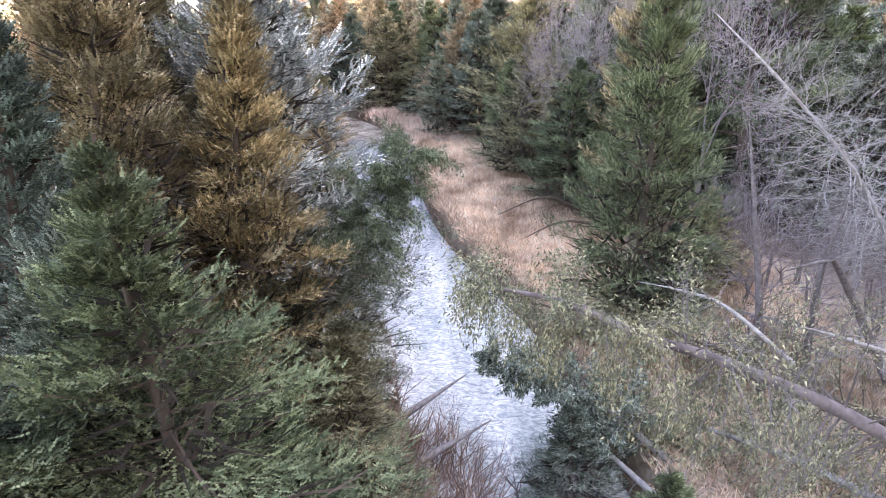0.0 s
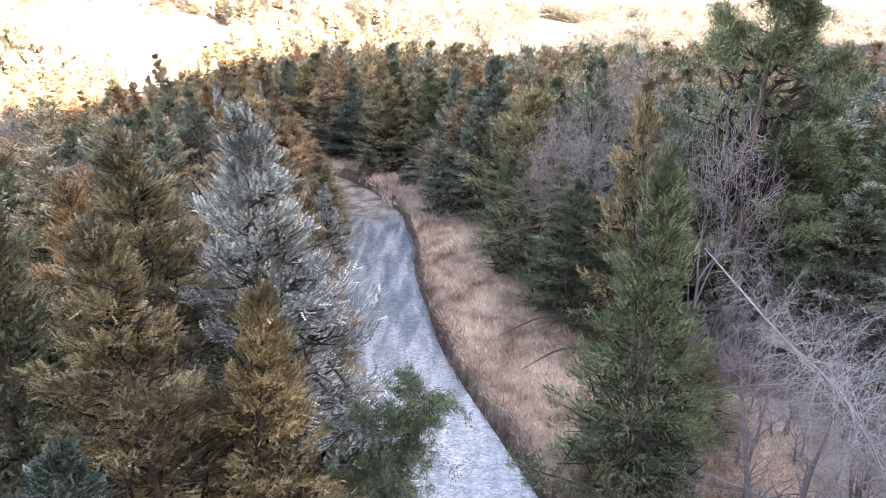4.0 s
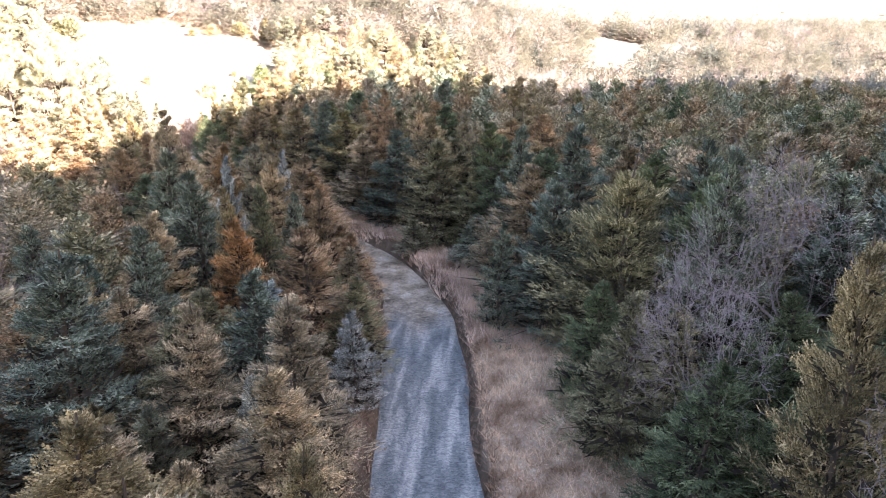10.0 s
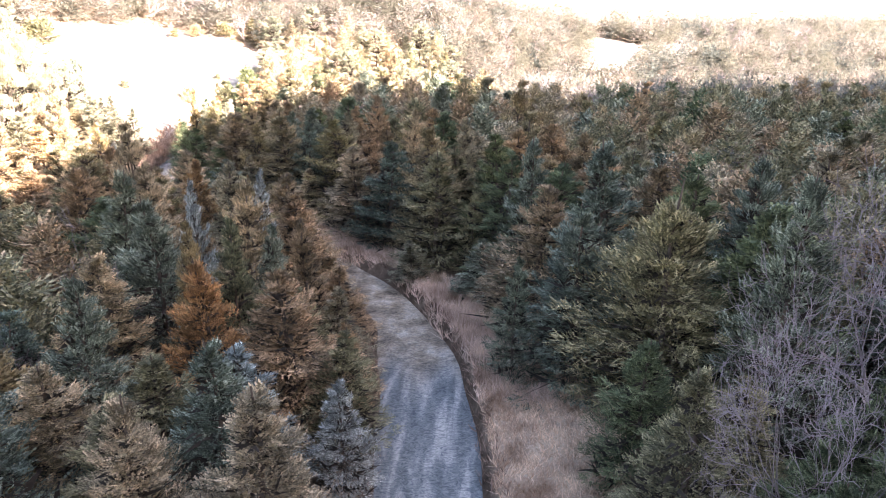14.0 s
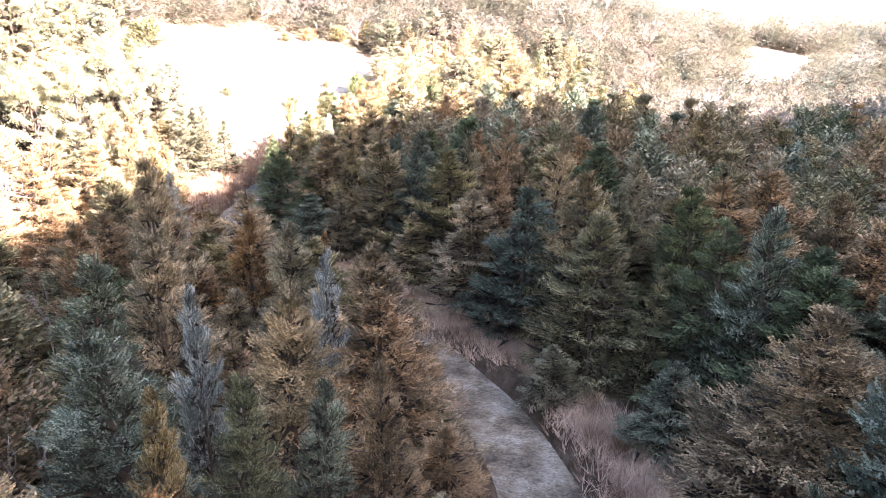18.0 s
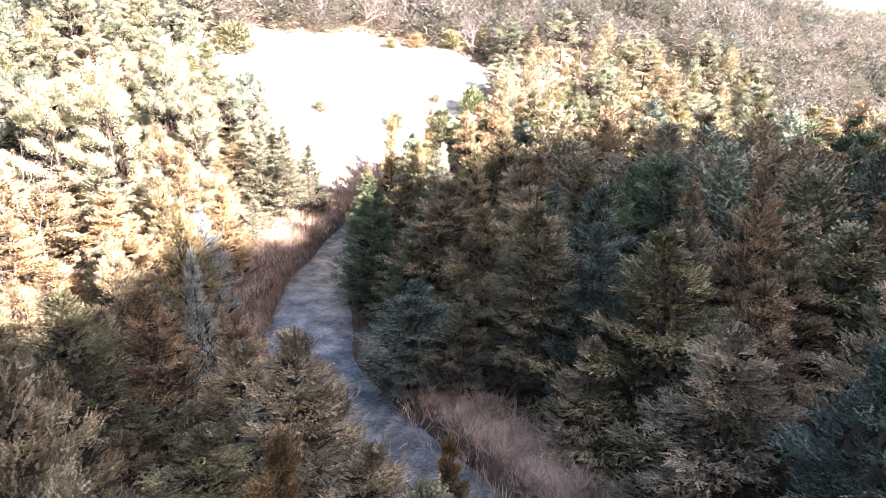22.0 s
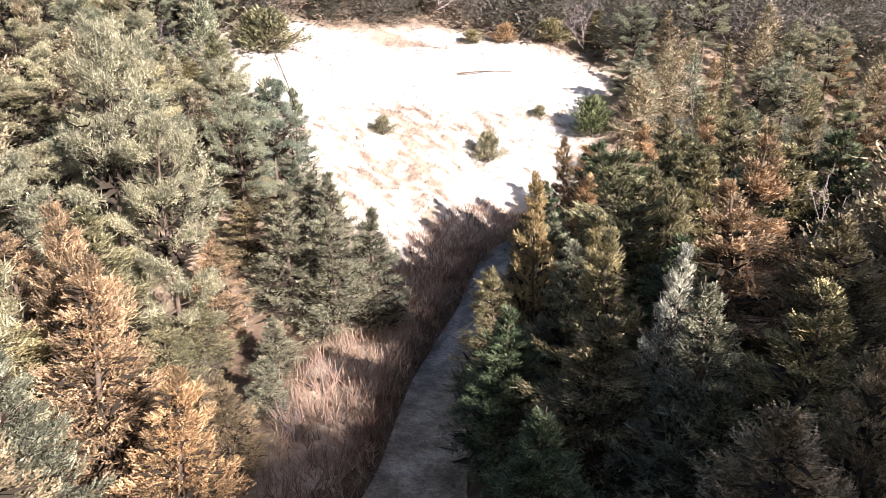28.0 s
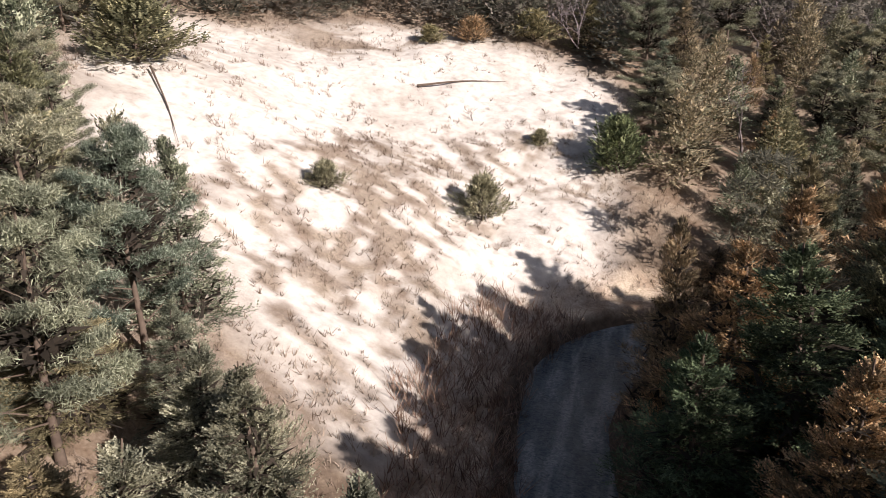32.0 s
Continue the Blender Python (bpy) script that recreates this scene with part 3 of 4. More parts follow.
def shapes(kind, variant, detail):
    """The shared meshes of one variant of a tree."""
    key = (kind, variant, detail)
    if key not in MESHES:
        if kind in ("cedar", "spruce", "pine", "shrub", "dome"):
            n, b, m, size = {"close": (124, 230, 4, 0.0135), "hero": (108, 220, 4, 0.0165), "near": (78, 190, 3, 0.0195), "mid": (62, 130, 2, 0.027)}[detail]
            if kind == "pine":
                n, b, m, size = int(n * 0.52), 16, 60, 0.020
            if kind == "dome":
                n, b, m, size = 110, 180, 3, 0.021
            if kind == "shrub":
                n, b, m, size = 64, 40, 3, 0.080
            trunk, limbs, crown = conifer(100 * variant + len(kind) * 7, kind, n, b, m, size)
            MESHES[key] = [("trunk", link_mesh("trunk", *trunk, BARK, True)), ("branch_growth", link_mesh("branch_growth", *limbs, BARK)), ("twig_growth", link_mesh("twig_growth", *inner_twigs(variant, kind, 700 if detail in ("close", "hero") else 300, 0.4 if detail in ("close", "hero") else 1.0), SHADED_DEAD_TWIG)), ("crown", link_mesh("crown", *crown, LEAF["olive"]))]
        else:
            style = {"bare": ((4, 4, 3, 3, 3, 2), 0.74, 6, 0.12), "brush": ((5, 3, 3, 2), 0.5, 4), "thin": ((2, 2, 3, 2), 0.45, 5)}[kind]
            stem, limbs, twigs = bare_tree(50 + variant, *style)
            MESHES[key] = [("trunk", link_mesh("trunk", *stem, LIMB_BARK, True)), ("limb_growth", link_mesh("limb_growth", *limbs, LIMB_BARK)), ("twig_growth", link_mesh("twig_growth", *twigs, TWIG))]
    return MESHES[key]


SPOKEN = {"ember": "orange-brown", "olive": "olive-brown", "rust": "rust-brown", "tan": "tan winter-browned", "green": "deep green", "grey": "grey-green", "blue": "blue-green", "silver": "silvery grey", "gold": "golden-brown", "pine": "green", "moss": "yellow-green"}
NAMES = {"cedar": ("cedar_tree", "red cedar with pointed sprays", "cedar tree"), "spruce": ("spruce_tree", "layered conifer with drooping boughs", "conifer"),
         "dome": ("cedar_tree", "broad round-topped red cedar", "cedar tree"), "pine": ("pine_tree", "pine with tufted needle clumps", "pine tree"), "shrub": ("juniper_bush", "rounded juniper bush", "bush"),
         "bare": ("bare_tree", "leafless tree with purplish grey twigs", "bare tree"), "brush": ("bare_shrub", "leafless many-stemmed brush", "shrub"),
         "thin": ("bare_sapling", "thin leafless tree with grey limbs", "bare tree")}
PLACED = []
COUNT = {}
JOINED = {}


def plant(kind, x, y, top, radius, colour="", where="in the valley wood", detail="near", lean=(0, 0)):
    """One tree with its foot on the ground at x, y, its top at height top and its crown of that radius."""
    z = ground_at(x, y)
    tall = max(top - z, 0.4)
    name, words, category = NAMES[kind]
    root = new(name)
    root.empty_display_size = 0.3
    variant = random.randrange(2 if kind == "bare" or detail in ("hero", "close") else 4)
    wide = radius / {"cedar": 0.222, "spruce": 0.26, "pine": 0.21, "shrub": 0.31, "dome": 0.29, "bare": 0.58, "brush": 0.5, "thin": 0.4}[kind]
    root.matrix_basis = pose(x, y, z - 0.05, lean[0], lean[1], random.uniform(0, 360)) @ Matrix.Diagonal((wide, wide, tall, 1))
    tone = SPOKEN[colour] + " " if colour else ""
    tagged(root, f"{tone}{words} {where}", category, {"cedar": "cedars of the wood", "dome": "cedars of the wood", "spruce": "layered conifers of the wood", "pine": "pines of the wood", "shrub": "juniper bushes", "bare": "leafless trees", "brush": "leafless shrubs", "thin": "leafless trees"}[kind])
    for part_name, mesh in shapes(kind, variant, detail):
        ob = new(part_name, mesh)
        ob.parent = root
        if part_name.endswith("growth"):
            tagged(ob, kind="stuff")
        if part_name == "crown":
            ob.material_slots[0].link = "OBJECT"
            ob.material_slots[0].material = LEAF[colour]
    PLACED.append((x, y, radius * (0.6 if kind in ("bare", "thin", "brush") else 1)))
    COUNT[kind] = COUNT.get(kind, 0) + 1
    return root


def settle(kind, x, y, tall, radius, colour, where, detail):
    """A tree of its own up to 290 of a kind; after that it joins the wood."""
    if kind in ("bare", "thin"):
        colour, radius = "", radius * 1.4
    if COUNT.get(kind, 0) < 290:
        plant(kind, x, y, ground_at(x, y) + tall, radius, colour, where, detail)
    else:
        JOINED.setdefault((kind, colour), []).append((x, y, tall, radius))


# ---- trees that stand out: kind, x, y, top, radius, colour ----
LEFT_BANK = [("cedar", -3.2, 6.8, 9.2, 2.2, "green"), ("cedar", -5.6, 8.5, 10.3, 2.3, "blue"), ("cedar", -5.6, 5.2, 8.0, 2.2, "green"), ("cedar", -4.4, 7.4, 8.5, 1.7, "grey"), ("cedar", -5.7, 11.4, 12.6, 2.4, "gold"),
             ("cedar", -6.8, 15.1, 13.3, 2.9, "gold"), ("cedar", -3.9, 12.5, 11.0, 1.9, "gold"), ("cedar", -4.1, 15.0, 13.9, 2.8, "silver"), ("cedar", -1.9, 10.9, 5.2, 1.3, "olive"), ("cedar", -2.7, 9.0, 4.6, 1.3, "green"),
             ("cedar", -9.4, 13.6, 12.4, 2.7, "olive"), ("cedar", -9.5, 8.6, 10.4, 2.3, "blue"), ("cedar", -11.4, 21.7, 10.8, 2.9, "rust"), ("cedar", -9.8, 18.2, 11.6, 2.6, "rust"), ("dome", -8.2, 23.5, 9.9, 3.4, "tan"),
             ("cedar", -9.0, 32.7, 6.9, 1.3, "silver"), ("cedar", -15.4, 33.0, 11.1, 3.3, "blue"), ("cedar", -11.5, 33.7, 9.0, 2.3, "tan"), ("cedar", -10.3, 36.8, 9.2, 2.6, "grey"), ("cedar", -7.1, 40.4, 5.9, 1.3, "silver"),
             ("cedar", -7.6, 43.4, 6.4, 1.8, "olive"), ("cedar", -13.6, 44.4, 9.0, 2.2, "ember"), ("cedar", -16.5, 40.3, 9.7, 2.2, "grey"), ("cedar", -13.9, 31.2, 6.3, 1.7, "gold"), ("cedar", -12.0, 31.6, 6.2, 1.5, "moss"),
             ("cedar", -22.8, 42.2, 8.9, 2.2, "grey"), ("cedar", -9.6, 28.6, 6.4, 1.9, "tan")]
LEFT_WOOD = [("cedar", -19.8, 50.8, 11.2, 2.7, "blue"), ("cedar", -16.9, 47.3, 10.8, 2.6, "grey"), ("cedar", -15.9, 49.7, 11.2, 1.2, "silver"), ("cedar", -13.9, 51.3, 10.8, 2.6, "tan"), ("cedar", -14.8, 46.2, 10.2, 1.3, "gold"),
             ("cedar", -13.3, 47.5, 10.0, 1.8, "olive"), ("cedar", -12.1, 49.0, 9.1, 1.6, "grey"), ("cedar", -10.9, 50.6, 9.0, 1.7, "rust"), ("cedar", -14.4, 55.4, 10.5, 1.2, "silver"), ("cedar", -20.7, 54.8, 10.7, 2.6, "tan"),
             ("cedar", -26.7, 58.3, 9.6, 2.3, "rust"), ("cedar", -17.6, 59.5, 10.0, 2.6, "tan"), ("cedar", -20.9, 62.0, 9.6, 2.0, "ember"), ("cedar", -18.9, 65.8, 7.6, 1.1, "ember"), ("cedar", -23.5, 58.8, 12.6, 2.2, "tan"),
             ("cedar", -25.3, 61.2, 10.4, 2.0, "tan"), ("cedar", -29.7, 67.8, 9.2, 2.5, "rust"), ("cedar", -31.9, 72.4, 8.8, 1.1, "silver"), ("cedar", -35.6, 72.2, 8.8, 1.8, "tan"), ("cedar", -34.6, 75.0, 9.9, 2.1, "gold"),
             ("cedar", -38.4, 80.6, 8.0, 1.6, "silver"), ("cedar", -44.6, 84.3, 9.2, 2.2, "moss"), ("thin", -43.3, 75.2, 11.9, 2.0, ""), ("cedar", -46.2, 87.9, 9.8, 2.6, "rust"), ("cedar", -42.5, 87.2, 7.4, 2.0, "rust"),
             ("cedar", -46.0, 95.0, 3.3, 0.9, "moss"), ("cedar", -44.8, 91.4, 4.6, 1.4, "rust"), ("cedar", -48.6, 92.6, 5.6, 1.7, "olive"), ("cedar", -50.6, 96.4, 4.4, 1.4, "olive"), ("cedar", -47.8, 97.8, 3.6, 1.2, "moss"), ("brush", -46.4, 92.8, 2.6, 1.3, ""), ("brush", -49.4, 94.6, 2.8, 1.4, ""), ("brush", -44.9, 97.2, 2.4, 1.2, ""), ("brush", -43.8, 93.6, 2.4, 1.2, ""), ("cedar", -47.7, 102.4, 7.7, 2.1, "moss"), ("cedar", -50.1, 102.2, 8.8, 2.2, "moss"), ("cedar", -51.9, 106.7, 8.4, 2.0, "moss"), ("cedar", -49.7, 105.5, 8.8, 2.1, "moss"),
             ("cedar", -46.6, 104.4, 7.4, 2.1, "moss"), ("cedar", -53.5, 102.9, 7.2, 1.8, "gold"), ("cedar", -56.6, 107.0, 9.0, 1.9, "gold"), ("cedar", -8.3, 46.6, 5.2, 1.7, "rust"), ("cedar", -9.0, 49.4, 5.8, 1.8, "tan"), ("cedar", -9.6, 53.0, 5.6, 1.8, "rust"), ("cedar", -10.9, 56.2, 5.4, 1.7, "tan"), ("cedar", -12.3, 59.4, 5.2, 1.9, "rust"), ("cedar", -14.6, 62.8, 4.8, 1.9, "tan"), ("cedar", -17.2, 66.0, 4.6, 1.8, "rust"), ("cedar", -26.8, 63.8, 7.0, 1.8, "rust"), ("cedar", -33.6, 69.6, 7.0, 1.9, "rust"),
             ("cedar", -41.4, 81.2, 9.2, 1.8, "gold"), ("cedar", -40.6, 74.9, 6.8, 1.7, "tan"), ("cedar", -38.0, 76.9, 5.6, 1.0, "silver"), ("cedar", -24.8, 69.6, 6.6, 2.0, "rust"), ("cedar", -37.8, 69.5, 7.6, 1.9, "rust"),
             ("cedar", -49.4, 92.4, 4.6, 1.6, "rust"), ("cedar", -52.6, 90.0, 9.2, 2.9, "rust")]
HILL_SIDE = [("pine", -54.6, 96.4, 16.0, 2.5, "pine"), ("pine", -51.5, 96.1, 12.2, 2.1, "pine"), ("pine", -55.8, 105.7, 12.1, 2.1, "pine"), ("pine", -59.4, 102.6, 14.0, 2.4, "pine"), ("pine", -60.7, 110.2, 13.8, 2.3, "pine"),
             ("pine", -57.7, 111.2, 12.7, 2.1, "grey"), ("pine", -48.6, 85.0, 14.5, 2.8, "pine"), ("cedar", -49.1, 89.6, 10.8, 2.0, "rust"), ("spruce", -54.8, 109.4, 8.0, 1.7, "moss"), ("thin", -70.1, 115.3, 16.6, 1.4, ""),
             ("cedar", -51.7, 98.5, 7.0, 1.5, "rust"), ("pine", -58.8, 96.0, 10.5, 2.4, "pine"), ("pine", -63.2, 98.2, 13.0, 2.6, "moss"), ("cedar", -66.4, 109.0, 13.4, 2.2, "tan"), ("pine", -57.2, 100.4, 12.8, 2.6, "pine"),
             ("pine", -62.0, 104.0, 15.0, 2.2, "pine"), ("cedar", -66.0, 112.4, 14.2, 2.6, "olive"), ("cedar", -64.8, 114.0, 15.8, 2.4, "olive"), ("shrub", -44.4, 142.9, 10.2, 2.1, "green"), ("shrub", -74.0, 131.4, 18.2, 3.3, "olive"),
             ("shrub", -61.8, 154.2, 16.2, 1.2, "olive"), ("shrub", -58.6, 156.6, 17.0, 1.6, "rust"), ("shrub", -53.4, 159.0, 17.6, 2.0, "olive"), ("cedar", -48.5, 160.5, 18.5, 2.2, "olive"), ("pine", -42.2, 148.5, 12.8, 2.6, "pine"),
             ("cedar", -34.1, 148.0, 10.1, 1.8, "rust"), ("pine", -38.8, 146.4, 7.8, 1.8, "pine"), ("pine", -52.8, 84.6, 13.4, 3.0, "pine"), ("pine", -57.5, 86.0, 14.0, 2.8, "moss"), ("pine", -56.0, 91.6, 11.0, 2.5, "pine")]
RIGHT_BANK = [("cedar", 5.9, 19.3, 12.3, 2.4, "green"), ("bare", 10.2, 26.4, 13.6, 3.6, ""), ("cedar", 8.4, 29.6, 13.5, 2.2, "gold"), ("cedar", 6.2, 32.8, 8.0, 2.4, "green"), ("bare", 7.0, 34.6, 12.3, 3.0, ""),
              ("bare", 12.0, 41.3, 14.4, 5.2, ""), ("pine", 13.4, 30.2, 16.8, 4.2, "green"), ("cedar", 7.6, 36.0, 7.0, 2.2, "green"), ("cedar", 9.6, 35.2, 7.6, 2.3, "green"), ("cedar", 8.6, 32.2, 7.0, 2.2, "green"), ("cedar", 6.6, 39.2, 7.2, 2.2, "olive"), ("cedar", 10.6, 38.2, 8.4, 2.4, "green"), ("cedar", 12.2, 34.0, 8.6, 2.4, "green"), ("dome", 5.9, 46.5, 12.3, 4.2, "olive"), ("cedar", 9.2, 42.8, 13.5, 2.7, "blue"), ("cedar", 3.6, 52.0, 13.0, 3.4, "blue"),
              ("cedar", 4.4, 37.5, 8.5, 2.3, "olive"), ("cedar", 4.0, 41.6, 7.4, 2.0, "green"), ("cedar", 13.6, 36.0, 12.0, 3.0, "green"), ("cedar", 15.8, 31.0, 13.0, 3.2, "green"), ("cedar", 10.2, 49.6, 12.6, 3.0, "blue")]
BEND_WOOD = [("cedar", -6.9, 63.3, 3.8, 1.4, "moss"), ("cedar", -5.9, 69.2, 11.0, 3.2, "gold"), ("cedar", -11.9, 81.6, 12.0, 2.6, "rust"), ("cedar", -7.9, 75.4, 11.4, 2.6, "tan"), ("cedar", -11.7, 76.0, 9.6, 2.6, "rust"),
             ("cedar", -14.4, 80.0, 10.4, 2.8, "tan"), ("cedar", -18.2, 82.6, 10.6, 3.0, "blue"), ("cedar", -20.8, 85.8, 9.8, 2.0, "grey"), ("cedar", -23.5, 82.6, 8.9, 2.7, "gold"), ("cedar", -25.5, 79.2, 6.0, 2.5, "grey"),
             ("cedar", -29.6, 92.2, 7.4, 2.2, "olive"), ("cedar", -30.2, 93.8, 9.6, 2.3, "moss"), ("cedar", -31.2, 97.3, 9.6, 1.4, "silver"), ("cedar", -33.7, 99.0, 9.3, 1.9, "olive"), ("cedar", -35.4, 100.6, 8.1, 2.1, "moss"),
             ("cedar", -37.3, 104.8, 8.1, 2.0, "grey"), ("cedar", -39.2, 105.9, 7.3, 1.4, "gold"), ("cedar", -37.0, 109.0, 9.1, 2.3, "rust"), ("cedar", -33.9, 109.1, 9.8, 2.2, "olive"), ("cedar", -32.7, 106.5, 9.8, 2.0, "olive"),
             ("cedar", -29.7, 107.2, 10.8, 2.2, "olive"), ("cedar", -38.8, 116.5, 9.4, 2.7, "rust"), ("cedar", -1.1, 67.8, 10.8, 3.0, "green"), ("cedar", 1.0, 61.9, 11.4, 2.5, "grey"), ("cedar", -1.9, 60.7, 4.8, 2.0, "grey"),
             ("cedar", -20.9, 102.8, 11.3, 2.4, "rust"), ("bare", -14.8, 95.8, 11.3, 3.0, ""), ("cedar", -26.6, 91.0, 9.5, 1.9, "tan"), ("cedar", -27.6, 83.6, 6.4, 1.9, "green"), ("cedar", -28.6, 86.8, 7.0, 2.2, "green"),
             ("cedar", -34.0, 92.2, 5.2, 1.8, "green"), ("cedar", -31.0, 86.0, 7.8, 2.3, "green"), ("cedar", -33.2, 89.6, 7.2, 2.1, "green"), ("cedar", -36.4, 95.8, 7.0, 2.0, "green"), ("cedar", -38.2, 99.6, 6.8, 1.9, "olive"), ("cedar", -17.6, 78.8, 9.8, 2.2, "blue"), ("cedar", 5.2, 67.7, 11.0, 2.8, "rust"), ("cedar", -0.4, 49.6, 7.6, 1.4, "blue"), ("cedar", -3.4, 74.7, 10.9, 2.4, "tan"),
             ("cedar", -14.4, 85.0, 10.5, 2.4, "rust"), ("cedar", -24.6, 86.5, 8.0, 1.8, "gold"), ("cedar", -23.0, 78.6, 6.6, 1.6, "tan"), ("cedar", -35.0, 103.6, 8.5, 2.0, "olive"), ("cedar", -36.4, 121.6, 10.2, 2.8, "rust"),
             ("cedar", -35.2, 126.0, 10.6, 2.7, "gold"), ("cedar", -34.3, 117.2, 10.0, 2.4, "olive"), ("cedar", -32.6, 124.4, 10.8, 2.6, "rust"), ("cedar", -31.4, 111.6, 10.0, 2.6, "olive"), ("cedar", -28.8, 118.6, 11.0, 2.8, "gold"),
             ("cedar", -39.9, 112.4, 7.8, 2.3, "green"), ("cedar", -35.6, 94.8, 5.0, 1.6, "green"), ("spruce", -2.6, 64.5, 7.4, 1.6, "olive")]
BLUFF_BUSHES = [("shrub", -51.7, 133.6, 7.4, 1.5, "moss"), ("shrub", -59.1, 127.6, 8.9, 1.0, "moss"), ("shrub", -49.9, 143.5, 8.8, 0.8, "moss")]
for spot, group in (("beside the creek", LEFT_BANK), ("inside the bend", LEFT_WOOD), ("on the sunny hillside", HILL_SIDE), ("by the straw bank", RIGHT_BANK),
                    ("beyond the bend", BEND_WOOD), ("on the pale bluff", BLUFF_BUSHES)):
    for kind, x, y, top, radius, colour in group:
        plant(kind, x, y, top, radius * (1.2 if group is LEFT_BANK and y < 16 else 1), colour, spot, "close" if y < 10 and kind == "cedar" else "hero" if y < 24 and kind in ("cedar", "spruce") else "near")


# ---- the wood between them ----
def scatter(n, x0, x1, y0, y1, gap, keep, seed):
    """Spots on the plan, no two nearer than gap, where keep says so."""
    rng = np.random.default_rng(seed)
    got = []
    cells = {}
    tries = np.column_stack([rng.uniform(x0, x1, n), rng.uniform(y0, y1, n)])
    ok = keep(tries)
    for x, y in tries[ok]:
        c = (int(x // gap), int(y // gap))
        if any((x - a) ** 2 + (y - b) ** 2 < gap * gap for i in (-1, 0, 1) for j in (-1, 0, 1) for a, b in cells.get((c[0] + i, c[1] + j), ())):
            continue
        cells.setdefault(c, []).append((x, y))
        got.append((x, y))
    return got


def wooded(points):
    """Where trees may stand: off the creek, its straw banks, the bluff and the placed trees."""
    d, side = away(points, CREEK_LINE)
    x, y = points[:, 0], points[:, 1]
    f, s = away(points, FOOT)
    f = f * s
    clear = np.where(side < 0, np.where(y < 41, 11.3, np.where(y < 48, 8.8, np.where(y < 64, 7.2, np.where(y < 84, 5.4, 3.6)))), np.where(y < 30, 3.0, np.where(y < 74, 4.3, np.where(y < 100, 7.5, 5.5))))
    ok = (d > clear) & (bluff(points) < 0.3) & ~((x > -78) & (x < -42.5) & (y > 114) & (y < 156) & (f > 0) & (f < 33)) & ~((x > -44) & (x < -37) & (y > 126) & (y < 143))
    ok &= x < 10 + 0.70 * np.maximum(y, 0)
    ok &= x > -8 - 0.74 * np.maximum(y, 0)
    ok &= (y > 3) & ~((np.abs(x) < 2.4) & (y < 6)) & ~((x > -3.5) & (x < 20) & (y < 27)) & ~((x > 5) & (x < 16) & (y > 26) & (y < 45))
    ok &= ~((x > -52) & (x < -41) & (y > 88) & (y < 100))
    ok &= ~((f > -9) & (f < 11) & (y > 98) & (y < 118) & (x > -57))
    for px, py, r in PLACED:
        ok &= (x - px) ** 2 + (y - py) ** 2 > (0.6 * r + 0.85) ** 2
    return ok


def valley_spots():
    return scatter(16000, -75, 70, 3, 128, 2.6, lambda p: wooded(p) & (away(p, FOOT)[0] * away(p, FOOT)[1] < 1), 5)


FAR = {}
tone_rng = random.Random(11)
spots = valley_spots()
spot_xy = np.array(spots)
order = np.argsort(away(spot_xy, CREEK_LINE)[0] - 14 * ((spot_xy[:, 0] > 6) & (spot_xy[:, 1] < 46)))
for x, y in (spots[i] for i in order):
    left = x < -4 - max(0, y - 46) * 0.55
    tone = tone_rng.choices(["olive", "rust", "tan", "green", "grey", "blue", "silver", "gold"], [6, 3, 5, 2, 3, 1, 0.8, 1.4] if left and y < 42 else [4, 6, 8, 0.8, 1.6, 0.5, 0.6, 1.6] if left else [4, 3, 2.5, 4, 2, 2, 0.3, 0.8])[0]
    tall = tone_rng.uniform(5.8, 8.6) if left else tone_rng.uniform(7.0, 10.2)
    if x > 6 and y < 46:
        tone = tone_rng.choice(["green", "green", "olive", "blue", "grey"])
    if y < 24:
        tall = min(tall, 7.2 + 0.12 * y)
    if y > 84:
        tall = tone_rng.uniform(8, 11.2) if x > -30 else tone_rng.uniform(6, 9.5)
    if left and x < -24 and y > 58:
        tone = tone_rng.choices(["rust", "gold", "tan", "olive", "moss"], [6, 2, 2, 2, 1])[0]
    if y > 60 and x > -36 and not left:
        tone = tone_rng.choices(["olive", "rust", "tan", "green", "grey", "blue", "gold"], [5, 5, 3, 1.5, 1.5, 1.2, 3])[0]
    if y > 102 and x > -38 and x < -10:
        tall = tone_rng.uniform(8.0, 10.8)
    if 74 < y < 102 and x < -17:
        tall = tone_rng.uniform(7.2, 9.0) if x < -34 and y < 91 else tone_rng.uniform(5.0, 7.6) if away(np.array([(x, y)]), CREEK_LINE)[0][0] < 6.5 else tone_rng.uniform(7.4, 10.0)
    radius = min(tall * tone_rng.uniform(0.35, 0.45), 3.8)
    radius = min(radius, max(1.2, away(np.array([(x, y)]), CREEK_LINE)[0][0] - 2.0))
    kind = tone_rng.choices(["cedar", "spruce", "bare", "thin"], [8, 2.4, 0.4, 0.3])[0]
    if kind in ("bare", "thin") and x > 0 and y < 46:
        kind = "cedar"
    if kind in ("bare", "thin") and y > 28 and away(np.array([(x, y)]), CREEK_LINE)[0][0] < 13:
        kind = "cedar"
    if x > 26 + 0.35 * y or (x > 0 and y > 112):
        FAR.setdefault((kind if kind in ("cedar", "spruce") else "bare", tone), []).append((x, y, tall, radius))
    else:
        settle(kind, x, y, tall, radius, tone, "in the valley wood", "near" if y < 30 or away(np.array([(x, y)]), CREEK_LINE)[0][0] < 14 else "mid")

# ---- the hillside beside and beyond the bluff ----
slope_rng = random.Random(6)


